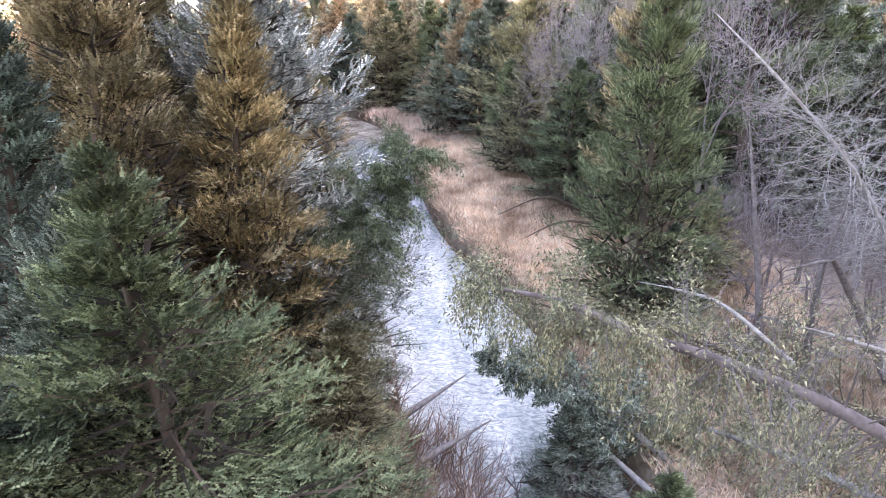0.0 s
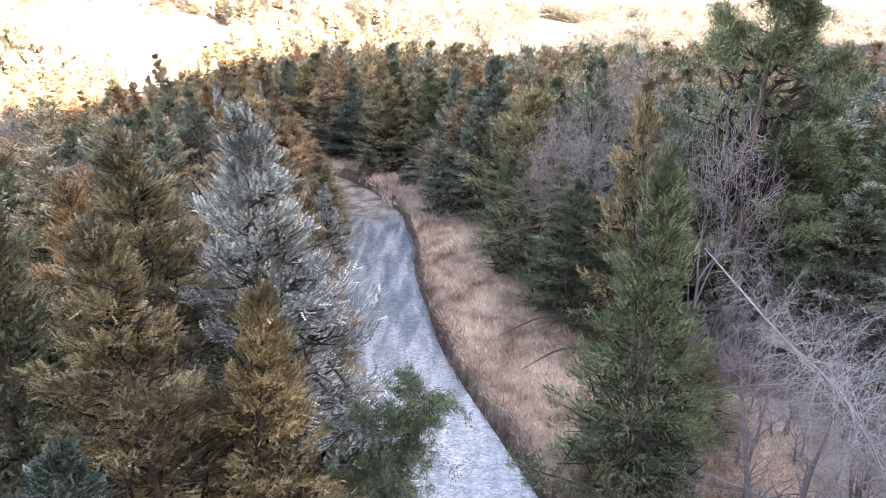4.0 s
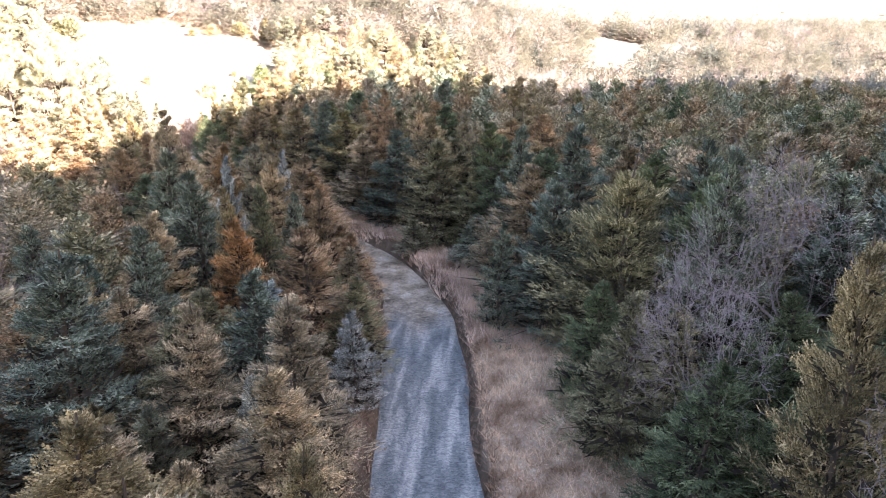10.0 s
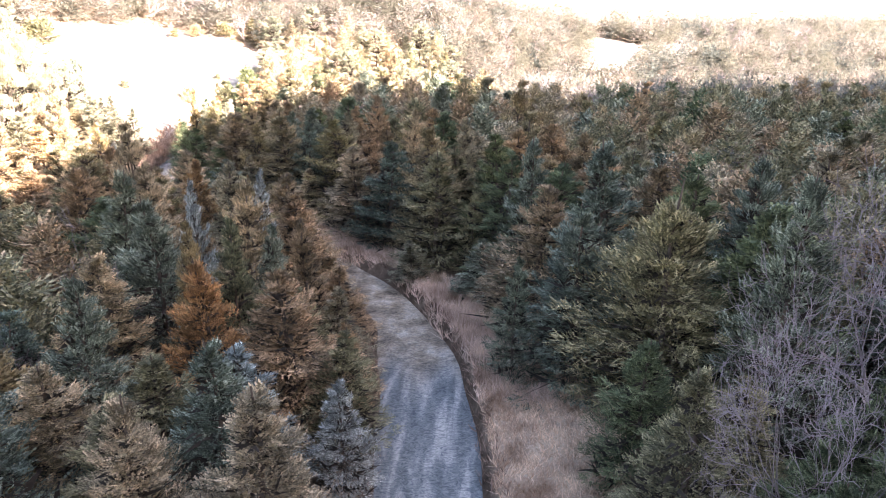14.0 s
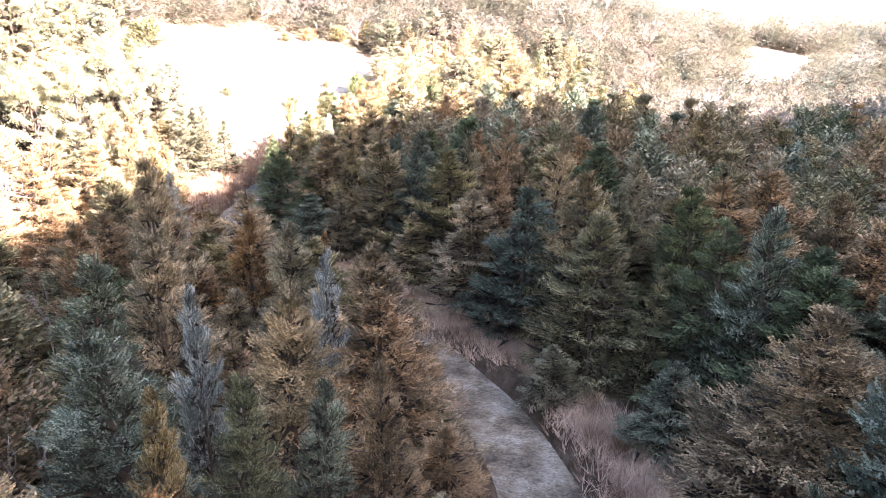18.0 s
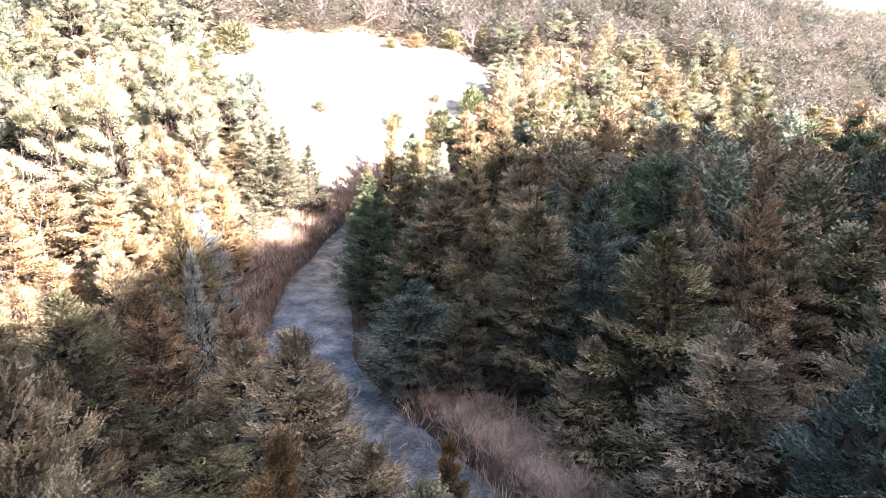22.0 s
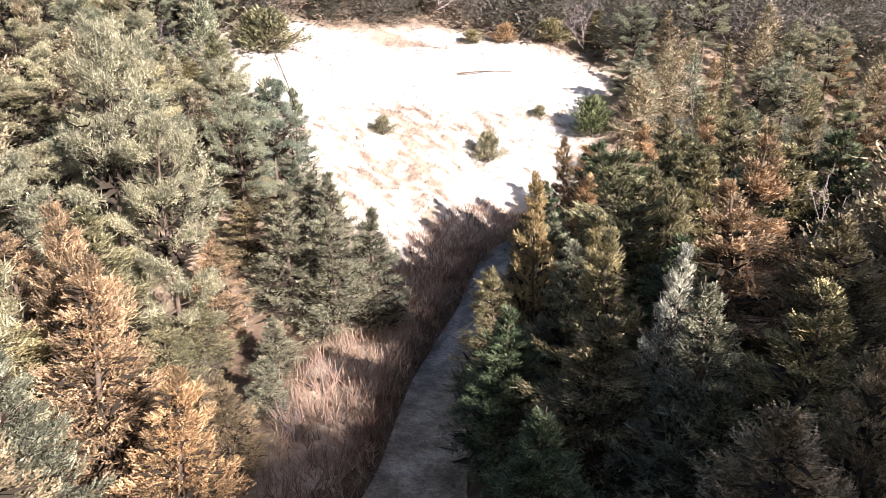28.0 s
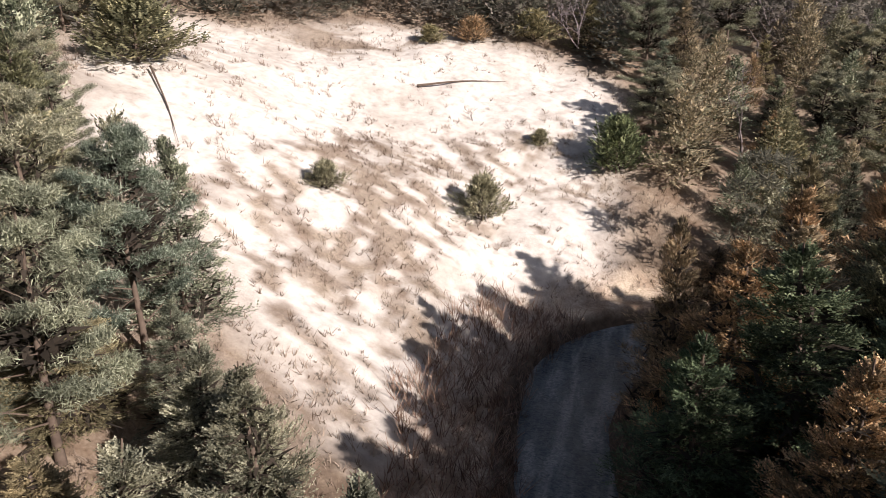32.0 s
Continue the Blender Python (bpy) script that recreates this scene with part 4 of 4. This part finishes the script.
def near_slope(p):
    f = away(p, FOOT)[0] * away(p, FOOT)[1]
    x, y = p[:, 0], p[:, 1]
    return wooded(p) & (f > 0) & (((x < -44) & (y > 66) & (y < 126) & (f < 26)) | ((x > -44) & (x < -8) & (y < 172) & (f < 24)))


for x, y in scatter(6000, -90, -8, 66, 172, 2.5, near_slope, 14):
    tone = slope_rng.choices(["olive", "rust", "tan", "moss", "grey", "pine"], [3, 0.9, 5, 1.4, 3, 4])[0]
    kind = "pine" if tone == "pine" else slope_rng.choices(["cedar", "spruce", "thin"], [6, 2, 0.25])[0]
    tall = slope_rng.uniform(4.0, 7.5) + (1.5 if kind == "pine" else 0)
    settle(kind, x, y, tall, tall * slope_rng.uniform(0.28, 0.36), tone, "on the sunny hillside", "mid")

# ---- the trees along the bluff's near edge ----
def bluff_side(p):
    d, hand = away(p, BLUFF_EDGE)
    f = away(p, FOOT)[0] * away(p, FOOT)[1]
    ok = (hand > 0) & (d > 3.2) & (d < 26) & (f > 3) & (p[:, 0] < -56)
    for px, py, r in PLACED:
        ok &= (p[:, 0] - px) ** 2 + (p[:, 1] - py) ** 2 > (0.6 * r + 0.9) ** 2
    return ok


for x, y in scatter(2600, -108, -55, 92, 160, 3.0, bluff_side, 52):
    tone = slope_rng.choices(["pine", "moss", "tan", "grey", "gold"], [6, 2, 2, 2, 1])[0]
    tall = slope_rng.uniform(4.5, 7.5)
    settle("pine" if tone == "pine" else "cedar", x, y, tall, tall * slope_rng.uniform(0.26, 0.34), tone, "on the sunny hillside", "mid")

# ---- the hillside's woods, too many to count ----
hill_rng = random.Random(4)
for x, y in scatter(50000, -150, 190, 40, 330, 2.25, lambda p: wooded(p) & ~near_slope(p) & (away(p, FOOT)[1] > 0) & (away(p, FOOT)[0] < 75), 8) + scatter(5000, -40, 150, 128, 235, 2.9, lambda p: wooded(p) & (away(p, FOOT)[1] < 0), 9):
    tone = hill_rng.choices(["olive", "rust", "tan", "moss", "grey", "pine"], [3.5, 1.5, 7, 2, 2.5, 1.5])[0]
    kind = "pine" if tone == "pine" else hill_rng.choices(["cedar", "spruce", "bare"], [6, 2, 1.8])[0]
    tall = hill_rng.uniform(4.0, 8.5)
    FAR.setdefault((kind, tone), []).append((x, y, tall, tall * hill_rng.uniform(0.34, 0.46)))


def outer_wood(p):
    """The wood beside and behind the walk."""
    d, side = away(p, CREEK_LINE)
    x, y = p[:, 0], p[:, 1]
    inside = (x < 10 + 0.70 * np.maximum(y, 0)) & (x > -8 - 0.74 * np.maximum(y, 0)) & (y > 3)
    near = (x < 13 + 0.72 * np.maximum(y, 0)) & (x > -11 - 0.76 * np.maximum(y, 0)) & (y > -3)
    return ~inside & ~near & (d > 8) & (np.hypot(x, y) > 10) & (bluff(p) < 0.3)


for x, y in scatter(6000, -95, 85, -40, 120, 3.7, outer_wood, 41):
    tone = hill_rng.choices(["olive", "rust", "tan", "green", "grey", "blue"], [5, 4, 3, 2, 3, 1])[0]
    tall = hill_rng.uniform(6.0, 9.5)
    (JOINED if math.hypot(x, y - 20) < 48 and y > -4 else FAR).setdefault((hill_rng.choice(["cedar", "cedar", "spruce"]), tone), []).append((x, y, tall, tall * hill_rng.uniform(0.30, 0.40)))


def far_wood(kind, tone, spots, rng):
    """One mesh of many far trees."""
    vs, fs, total = [], [], 0
    for x, y, tall, radius in spots:
        base = far_shape(kind, rng.randrange(3))
        wide = radius / 0.25
        turn = rng.uniform(0, 6.283)
        c, s = math.cos(turn), math.sin(turn)
        v = base[0] * (wide, wide, tall)
        v = np.column_stack([v[:, 0] * c - v[:, 1] * s + x, v[:, 0] * s + v[:, 1] * c + y, v[:, 2] + ground_at(x, y)])
        vs.append(v)
        fs.append(base[1] + total)
        total += len(v)
    return np.concatenate(vs), np.concatenate(fs)


FAR_SHAPES = {}


def far_shape(kind, variant):
    if (kind, variant) not in FAR_SHAPES:
        if kind == "bare":
            _, limbs, twigs = bare_tree(80 + variant, (4, 4, 4), 0.7, 3, 0.15)
            v = np.concatenate([limbs[0], twigs[0]])
            f = np.concatenate([limbs[1], twigs[1] + len(limbs[0])])
            FAR_SHAPES[kind, variant] = (v * (0.6, 0.6, 1), f)
        else:
            FAR_SHAPES[kind, variant] = conifer(300 + variant * 9, kind, 24, 11, 2 if kind != "pine" else 4, 0.125 if kind != "pine" else 0.07)[2]
    return FAR_SHAPES[kind, variant]


far_rng = random.Random(2)


def joined_wood(kind, spots, rng):
    """The rest of the wood: many trees of one kind in one mesh."""
    vs, fs, total = [], [], 0
    forms = [conifer(100 * variant + len(kind) * 7, kind, 40, 42, 2 if kind != "pine" else 12, 0.056 if kind != "pine" else 0.042)[2] for variant in range(3)] if kind in ("cedar", "spruce", "pine") else [far_shape("bare", 0)]
    for x, y, tall, radius in spots:
        v, f = forms[rng.randrange(len(forms))]
        turn, wide = rng.uniform(0, 6.283), radius / 0.26
        c, s_ = math.cos(turn), math.sin(turn)
        v = v * (wide, wide, tall)
        vs.append(np.column_stack([v[:, 0] * c - v[:, 1] * s_ + x, v[:, 0] * s_ + v[:, 1] * c + y, v[:, 2] + ground_at(x, y)]))
        fs.append(f + total)
        total += len(v)
    return np.concatenate(vs), np.concatenate(fs)


for (kind, tone), spots in JOINED.items():
    v, f = joined_wood(kind, spots, far_rng)
    tagged(new("wood", link_mesh("wood", v, f, LEAF[tone] if tone else TWIG)), f"close-set {SPOKEN.get(tone, 'leafless grey')} trees of the wood", "wood", kind="stuff")
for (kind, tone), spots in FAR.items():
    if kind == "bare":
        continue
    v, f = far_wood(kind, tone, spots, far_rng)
    tagged(new("far_wood", link_mesh("far_wood", v, f, FAR_WASHED_LEAF[tone])), f"far wood of {SPOKEN[tone]} conifers on the hillside", "wood", kind="stuff")
bare_spots = [s for (kind, tone), spots in FAR.items() if kind == "bare" for s in spots]
v, f = far_wood("bare", "", bare_spots, far_rng)
tagged(new("far_bare_trees", link_mesh("far_bare_trees", v, f, TWIG)), "far leafless grey trees among the conifers", "wood", kind="stuff")


# ---- grass ----
def tufts(spots, length, blades, seed, lay=0.6):
    """Tussocks of dry blades."""
    rng = np.random.default_rng(seed)
    spots = np.asarray(spots)
    foot = np.column_stack([spots, height(spots) - 0.03])
    n = len(foot)
    tall = length * rng.uniform(0.6, 1.3, (n, 1))
    base = foot[:, None] + rng.normal(0, 0.07, (n, blades, 3)) * (1, 1, 0)
    way = rng.normal(0, lay, (n, blades, 3))
    way[..., 2] = 1
    way += rng.normal(0, 0.35, (n, 1, 3)) * (1, 1, 0)
    way /= np.linalg.norm(way, axis=2)[..., None]
    long = tall * rng.uniform(0.6, 1.15, (n, blades))
    a = rng.normal(0, 1, (n, blades, 3)) * (1, 1, 0.2)
    a *= 0.022 / np.linalg.norm(a, axis=2)[..., None]
    verts = np.stack([base - a, base + a, base + way * long[..., None]], 2).reshape(-1, 3)
    return verts, np.arange(len(verts)).reshape(-1, 3)


def straw_material(name, dark, light):
    m, nodes, links, shader = material(name, 0.85, 0.15)
    geo = nodes.new("ShaderNodeNewGeometry")
    patch = noise_node(nodes, links, 0.55, 5.0)
    colour = ramp(nodes, links, geo.outputs["Random Per Island"], [(0.0, dark), (1.0, light)]).outputs[0]
    tint = ramp(nodes, links, patch.outputs[0], [(0.36, (0.5, 0.41, 0.36)), (0.48, (0.9, 0.83, 0.79)), (0.6, (1.2, 1.15, 1.1))]).outputs[0]
    links.new(mixed(nodes, links, 1.0, colour, tint, "MULTIPLY"), shader.inputs["Base Color"])
    return m


STRAW = straw_material("dry_straw", (0.48, 0.355, 0.255), (0.92, 0.755, 0.59))


def bank_grass(p):
    d, side = away(p, CREEK_LINE)
    return (straw_land(p) > 0.3) & (d > 2.45) & (away(p, FOOT)[0] * away(p, FOOT)[1] < 2)


THICKET = straw_material("willow_thicket", (0.17, 0.118, 0.092), (0.46, 0.35, 0.285))
SAGE = straw_material("grey_bunch_grass", (0.16, 0.135, 0.11), (0.42, 0.36, 0.30))
PALE = straw_material("pale_reed", (0.58, 0.45, 0.37), (0.92, 0.78, 0.67))


def thicket_land(p):
    d, side = away(p, CREEK_LINE)
    return (d > 2.35 - 0.6 * step(84, 98, p[:, 1])) & (d < 7.4 - 3 * value_noise(p, 4.0, 31)) & (side > 0) & (p[:, 1] > 76) & (p[:, 1] < 128)


def reed_land(p):
    d, side = away(p, CREEK_LINE)
    return (d > 2.5 - 0.8 * step(51, 57, p[:, 1])) & (side < 0) & (((d < 5.2) & (p[:, 1] > 66) & (p[:, 1] < 82)) | ((d < 6.8 - 1.6 * value_noise(p, 3.0, 61)) & (p[:, 1] > 47) & (p[:, 1] < 63)))


v, f = tufts(scatter(240000, -46, 12, 6, 82, 0.115, lambda p: bank_grass(p) & ~thicket_land(p), 21), 0.42, 8, 3, 0.9)
tagged(new("bank_grass", link_mesh("bank_grass", v, f, STRAW)), "pale dry straw grass matted along the creek banks", "grass", kind="stuff")
v, f = tufts(scatter(26000, -26, 4, 46, 84, 0.2, reed_land, 23), 0.9, 9, 5, 0.45)
tagged(new("reed_grass", link_mesh("reed_grass", v, f, PALE)), "tall pale pinkish reeds standing at the creek's edge", "grass", kind="stuff")
v, f = tufts(scatter(30000, -58, -24, 74, 130, 0.3, thicket_land, 24), 1.2, 8, 6, 0.35)
tagged(new("willow_thicket", link_mesh("willow_thicket", v, f, THICKET)), "reddish-brown leafless willow thicket along the bank", "thicket", kind="stuff")
def edge_land(p):
    d, side = away(p, CREEK_LINE)
    return (d > 2.2 - 0.5 * step(84, 98, p[:, 1])) & (d < 3.1) & (p[:, 1] > 6) & (p[:, 1] < 128)


v, f = tufts(scatter(120000, -50, 8, 6, 128, 0.17, edge_land, 26), 0.5, 7, 8, 0.9)
tagged(new("edge_grass", link_mesh("edge_grass", v, f, THICKET)), "matted brown weeds hanging over the water's edge", "grass", kind="stuff")
v, f = tufts(scatter(40000, -85, -38, 98, 166, 0.22, lambda p: (away(p, FOOT)[1] > 0) & ((bluff(p) < 0.6) & (value_noise(p, 1.1, 29) > 0.3) | (value_noise(p, 0.7, 30) > 0.74)), 22), 0.42, 7, 4, 0.8)
tagged(new("slope_grass", link_mesh("slope_grass", v, f, SAGE)), "thin dry grass tufts on the chalky slope", "grass", kind="stuff")


def weed_land(p):
    return (p[:, 0] > -3.0 + 0.12 * (p[:, 1] - 8)) & (p[:, 0] < 1.9 - 0.22 * (p[:, 1] - 8)) & (p[:, 1] > 7) & (p[:, 1] < 14.2) & (value_noise(p, 0.8, 33) > 0.3)


v, f = tufts(scatter(9000, -4, 3, 7, 14.2, 0.15, weed_land, 27), 1.5, 9, 9, 0.55)
tagged(new("dead_weeds", link_mesh("dead_weeds", v, f, THICKET)), "tangle of dead weeds and stalks at the creek's edge", "weeds", kind="stuff")


# ---- dead and fallen timber ----
def timber(name, line, radius, twig_count, reach, label, category="dead tree", wood=DEAD_WOOD, leaf="", seed=1, fan=1.0, bare_foot=0.1, leafy=7, leaf_long=0.09):
    """A dead trunk along a line from its foot to its tip, with broken side branches, and a last green tip where it has one."""
    rng = np.random.default_rng(seed)
    root = new(name)
    line = smooth_line(np.array(line, float)[:, :3], 4)
    root.location = line[0]
    path = line - line[0]
    k = np.linspace(0, 1, len(path))
    rad = radius * (1 - 0.86 * k)
    stem = new("trunk", link_mesh("trunk", *pipe(path, rad, 8), wood, True))
    stem.parent = root
    tagged(root, label, category)
    if not twig_count:
        return root
    run = np.gradient(path, axis=0)
    run /= np.linalg.norm(run, axis=1)[:, None]
    p, q, r, t = [], [], [], []
    leaf_at, leaf_way = [], []
    for _ in range(twig_count):
        u = rng.uniform(bare_foot, 1)
        i = min(int(u * (len(path) - 1)), len(path) - 2)
        at = path[i] + (path[i + 1] - path[i]) * rng.random()
        d = rng.normal(0, 1, 3)
        d -= run[i] * (d @ run[i])
        d = d / np.linalg.norm(d) + run[i] * 0.35
        long = reach * (1.15 - u) * rng.uniform(0.5, 1.2) + 0.15
        thick = radius * 0.2 * (1.1 - u)
        for step_ in range(4):
            d = d / np.linalg.norm(d) + rng.normal(0, 0.16, 3) + np.array([0, 0, -0.10 * fan])
            d /= np.linalg.norm(d)
            nxt = at + d * long / 4
            p.append(at), q.append(nxt), r.append(thick), t.append(thick * 0.72)
            for _ in range(4 if step_ else 2):
                e = d + rng.normal(0, 0.65, 3)
                e /= np.linalg.norm(e)
                end = nxt + e * long * rng.uniform(0.12, 0.3)
                p.append(nxt), q.append(end), r.append(thick * 0.45), t.append(thick * 0.2)
                if leaf and u > 0.2:
                    for _ in range(leafy):
                        leaf_at.append(nxt + (end - nxt) * rng.random() + rng.normal(0, 0.05, 3)), leaf_way.append(e + rng.normal(0, 0.35, 3) + np.array([0, 0, -0.25 * fan]))
            at, thick = nxt, thick * 0.72
    twigs = new("branch_growth", link_mesh("branch_growth", *tubes(np.array(p), np.array(q), np.array(r), np.array(t), 3), wood))
    twigs.parent = root
    tagged(twigs, kind="stuff")
    if leaf_at:
        n = len(leaf_at)
        long = leaf_long * rng.uniform(0.55, 1.3, n)
        crown = new("crown", link_mesh("crown", *sprays_of(np.array(leaf_at), np.array(leaf_way), long, long * 0.2, rng), LEAF[leaf]))
        crown.parent = root
    return root


timber("dead_leaning_tree", [(13.6, 16.7, 0.9), (10.4, 16.0, 5.6), (7.75, 15.1, 8.1), (6.05, 16.2, 9.95)], 0.085, 340, 3.2, "bleached dead conifer leaning over with bare twigs", seed=3)
timber("dead_twiggy_tree", [(13.4, 14.4, 0.9), (11.2, 14.0, 4.2), (9.6, 13.4, 6.6)], 0.09, 260, 2.3, "leafless dead conifer with a mass of purplish twigs", wood=TWIG, seed=4)
timber("leaning_cedar", [(-4.6, 13.1, 0.8), (-3.2, 13.5, 3.2), (-0.6, 14.2, 7.3)], 0.11, 330, 3.1, "half-dead cedar leaning over the creek", "cedar tree", leaf="green", seed=5, bare_foot=0.25, leafy=26, leaf_long=0.06)
timber("fallen_cedar", [(13.0, 8.6, 1.5), (9.4, 12.3, 1.7), (6.1, 16.6, 1.75), (2.1, 19.6, 1.3)], 0.15, 190, 2.1, "fallen cedar with thinning olive sprays on the bank", "fallen tree", BARK, "olive", 7, 0.2)
timber("fallen_cedar", [(10.5, 7.4, 1.2), (6.8, 11.6, 1.5), (3.4, 13.6, 1.4)], 0.12, 190, 2.0, "fallen cedar with thinning olive sprays on the bank", "fallen tree", GREY_BARK, "olive", 9, 0.1)
timber("leaning_cedar", [(4.9, 12.2, 0.8), (3.2, 12.9, 2.0), (1.0, 13.6, 2.7)], 0.09, 120, 1.3, "half-dead cedar leaning over the creek", "cedar tree", leaf="grey", seed=6, bare_foot=0.2, leafy=16)
timber("leaning_dead_cedar", [(9.5, 5.6, 0.9), (6.4, 4.9, 4.6), (4.4, 4.5, 6.3), (3.1, 4.4, 7.15), (2.04, 4.3, 7.67), (1.36, 4.23, 7.94), (0.8, 4.2, 8.2), (0.2, 4.15, 8.35)], 0.085, 130, 1.0, "dying cedar leaning over with hanging grey twigs and thin olive sprays", "dead tree", LIMB_BARK, "olive", 10, 2.6, 0.2, 14, 0.032)
timber("propped_log", [(13.0, 13.2, 1.0), (9.6, 11.6, 3.3), (7.56, 10.8, 4.35), (6.1, 10.5, 4.9)], 0.10, 24, 0.9, "bleached log propped up on broken branches", "log", seed=21)
timber("dead_branch", [(6.4, 11.0, 3.9), (5.24, 11.5, 4.8), (4.8, 12.6, 4.65), (4.3, 13.9, 4.3)], 0.05, 26, 0.7, "pale dead branch snagged in the cedar", "branch", seed=22)
timber("dead_standing_tree", [(8.0, 14.9, 0.8), (7.6, 15.0, 3.4), (7.2, 15.1, 5.6), (6.9, 15.4, 7.6)], 0.13, 60, 1.9, "grey standing dead conifer with snapped limbs", "dead tree", LIMB_BARK, seed=75)
timber("dead_standing_tree", [(9.6, 15.9, 0.8), (9.2, 15.4, 3.6), (9.3, 15.0, 6.2)], 0.12, 60, 1.9, "grey standing dead conifer with snapped limbs", "dead tree", LIMB_BARK, seed=84)
timber("fallen_log", [(13.5, 13.8, 1.4), (10.3, 16.9, 1.6), (7.6, 19.6, 1.3)], 0.12, 26, 0.9, "bleached fallen log with broken branches", "log", seed=11, fan=-0.3)
timber("fallen_log", [(-1.2, 13.4, 0.95), (0.6, 15.3, 1.15)], 0.11, 0, 0, "grey fallen log lying across the creek bank", "log", GREY_BARK)
timber("fallen_log", [(-0.5, 12.1, 0.9), (1.1, 13.4, 1.05)], 0.10, 0, 0, "grey fallen log lying across the creek bank", "log", GREY_BARK)
timber("fallen_log", [(4.3, 10.6, 1.0), (2.7, 13.5, 1.3)], 0.08, 20, 0.8, "thin grey fallen pole with broken branches", "log", seed=13)
timber("crooked_trunk", [(11.4, 15.2, 0.9), (9.7, 14.3, 3.2), (8.3, 13.4, 4.9), (7.9, 13.1, 5.1), (7.2, 13.3, 4.8)], 0.12, 22, 1.1, "crooked grey trunk bent down to the ground", "dead tree", LIMB_BARK, seed=15)
timber("fallen_branch", [(6.4, 30.6, 1.0), (4.6, 29.9, 1.8), (2.4, 29.0, 1.2)], 0.09, 44, 1.7, "dark fallen branch lying on the straw bank", "branch", BARK, seed=18, fan=-0.2)
timber("fallen_branch", [(6.8, 28.3, 1.0), (5.0, 27.4, 1.4), (3.2, 26.4, 0.95)], 0.08, 40, 1.5, "dark fallen branch lying on the straw bank", "branch", BARK, seed=17, fan=-0.2)
for line, radius in (([(-72.4, 130.6), (-69, 127.5), (-66, 124.4)], 0.08), ([(-62.2, 112.6), (-59.0, 111.2)], 0.12), ([(-78, 160), (-74, 153)], 0.12), ([(-60.4, 146.4), (-57.3, 148.6), (-54.2, 150.7)], 0.10)):
    timber("fallen_log", [(x, y, ground_at(x, y) + 0.12) for x, y in line], radius, 3, 0.4, "dark fallen log lying on the pale slope", "log", BARK, seed=19)
brush_rng = random.Random(8)
for _ in range(26):
    x, y = brush_rng.uniform(8.5, 19), brush_rng.uniform(12, 27)
    plant(brush_rng.choice(["brush", "brush", "thin"]), x, y, brush_rng.uniform(2.6, 5.5), brush_rng.uniform(1.2, 2.0), where="by the straw bank")
for _ in range(34):
    x, y = brush_rng.uniform(10.2, 15.8), brush_rng.uniform(16.5, 29)
    plant("brush", x, y, brush_rng.uniform(2.4, 4.4), brush_rng.uniform(1.2, 1.9), where="by the straw bank")
for x, y, top, radius in ((-1.5, 13.0, 2.6, 1.2), (-0.5, 12.1, 1.8, 1.0), (0.5, 11.2, 1.8, 1.1), (1.6, 12.0, 1.8, 1.1), (1.1, 9.9, 1.8, 1.1), (2.6, 10.9, 2.0, 1.2), (0.2, 14.4, 1.4, 0.8), (-2.2, 15.4, 2.6, 1.2), (-0.9, 10.8, 2.2, 1.1), (4.4, 10.4, 2.4, 1.2), (4.6, 12.6, 2.6, 1.3), (7.2, 11.4, 2.8, 1.4), (9.2, 18.2, 3.2, 1.5), (12.0, 14.0, 3.2, 1.6), (-26.6, 66.6, 4.2, 2.1), (-28.5, 63.6, 4.0, 2.0),
                          (-30.6, 60.8, 4.0, 2.0), (-22.8, 66.4, 3.4, 1.8), (-55.3, 144.4, 10.2, 1.5), (-29.0, 71.4, 3.0, 1.7), (0.8, 57.0, 3.4, 1.4), (3.2, 61.0, 4.0, 1.6), (-20.4, 78.2, 2.6, 1.2), (-31.0, 84.2, 2.4, 1.2)):
    plant("brush", x, y, top, radius, where="near the creek")
for x, y, top, radius, tone in ((2.7, 12.0, 2.6, 1.2, "grey"), (3.9, 9.6, 2.8, 1.3, "green"), (8.9, 21.6, 4.6, 1.4, "olive"), (6.9, 19.2, 4.2, 1.3, "grey")):
    plant("cedar", x, y, top, radius, tone, "by the straw bank")
plant("thin", 10.8, 21.0, 7.5, 1.6, where="by the straw bank")
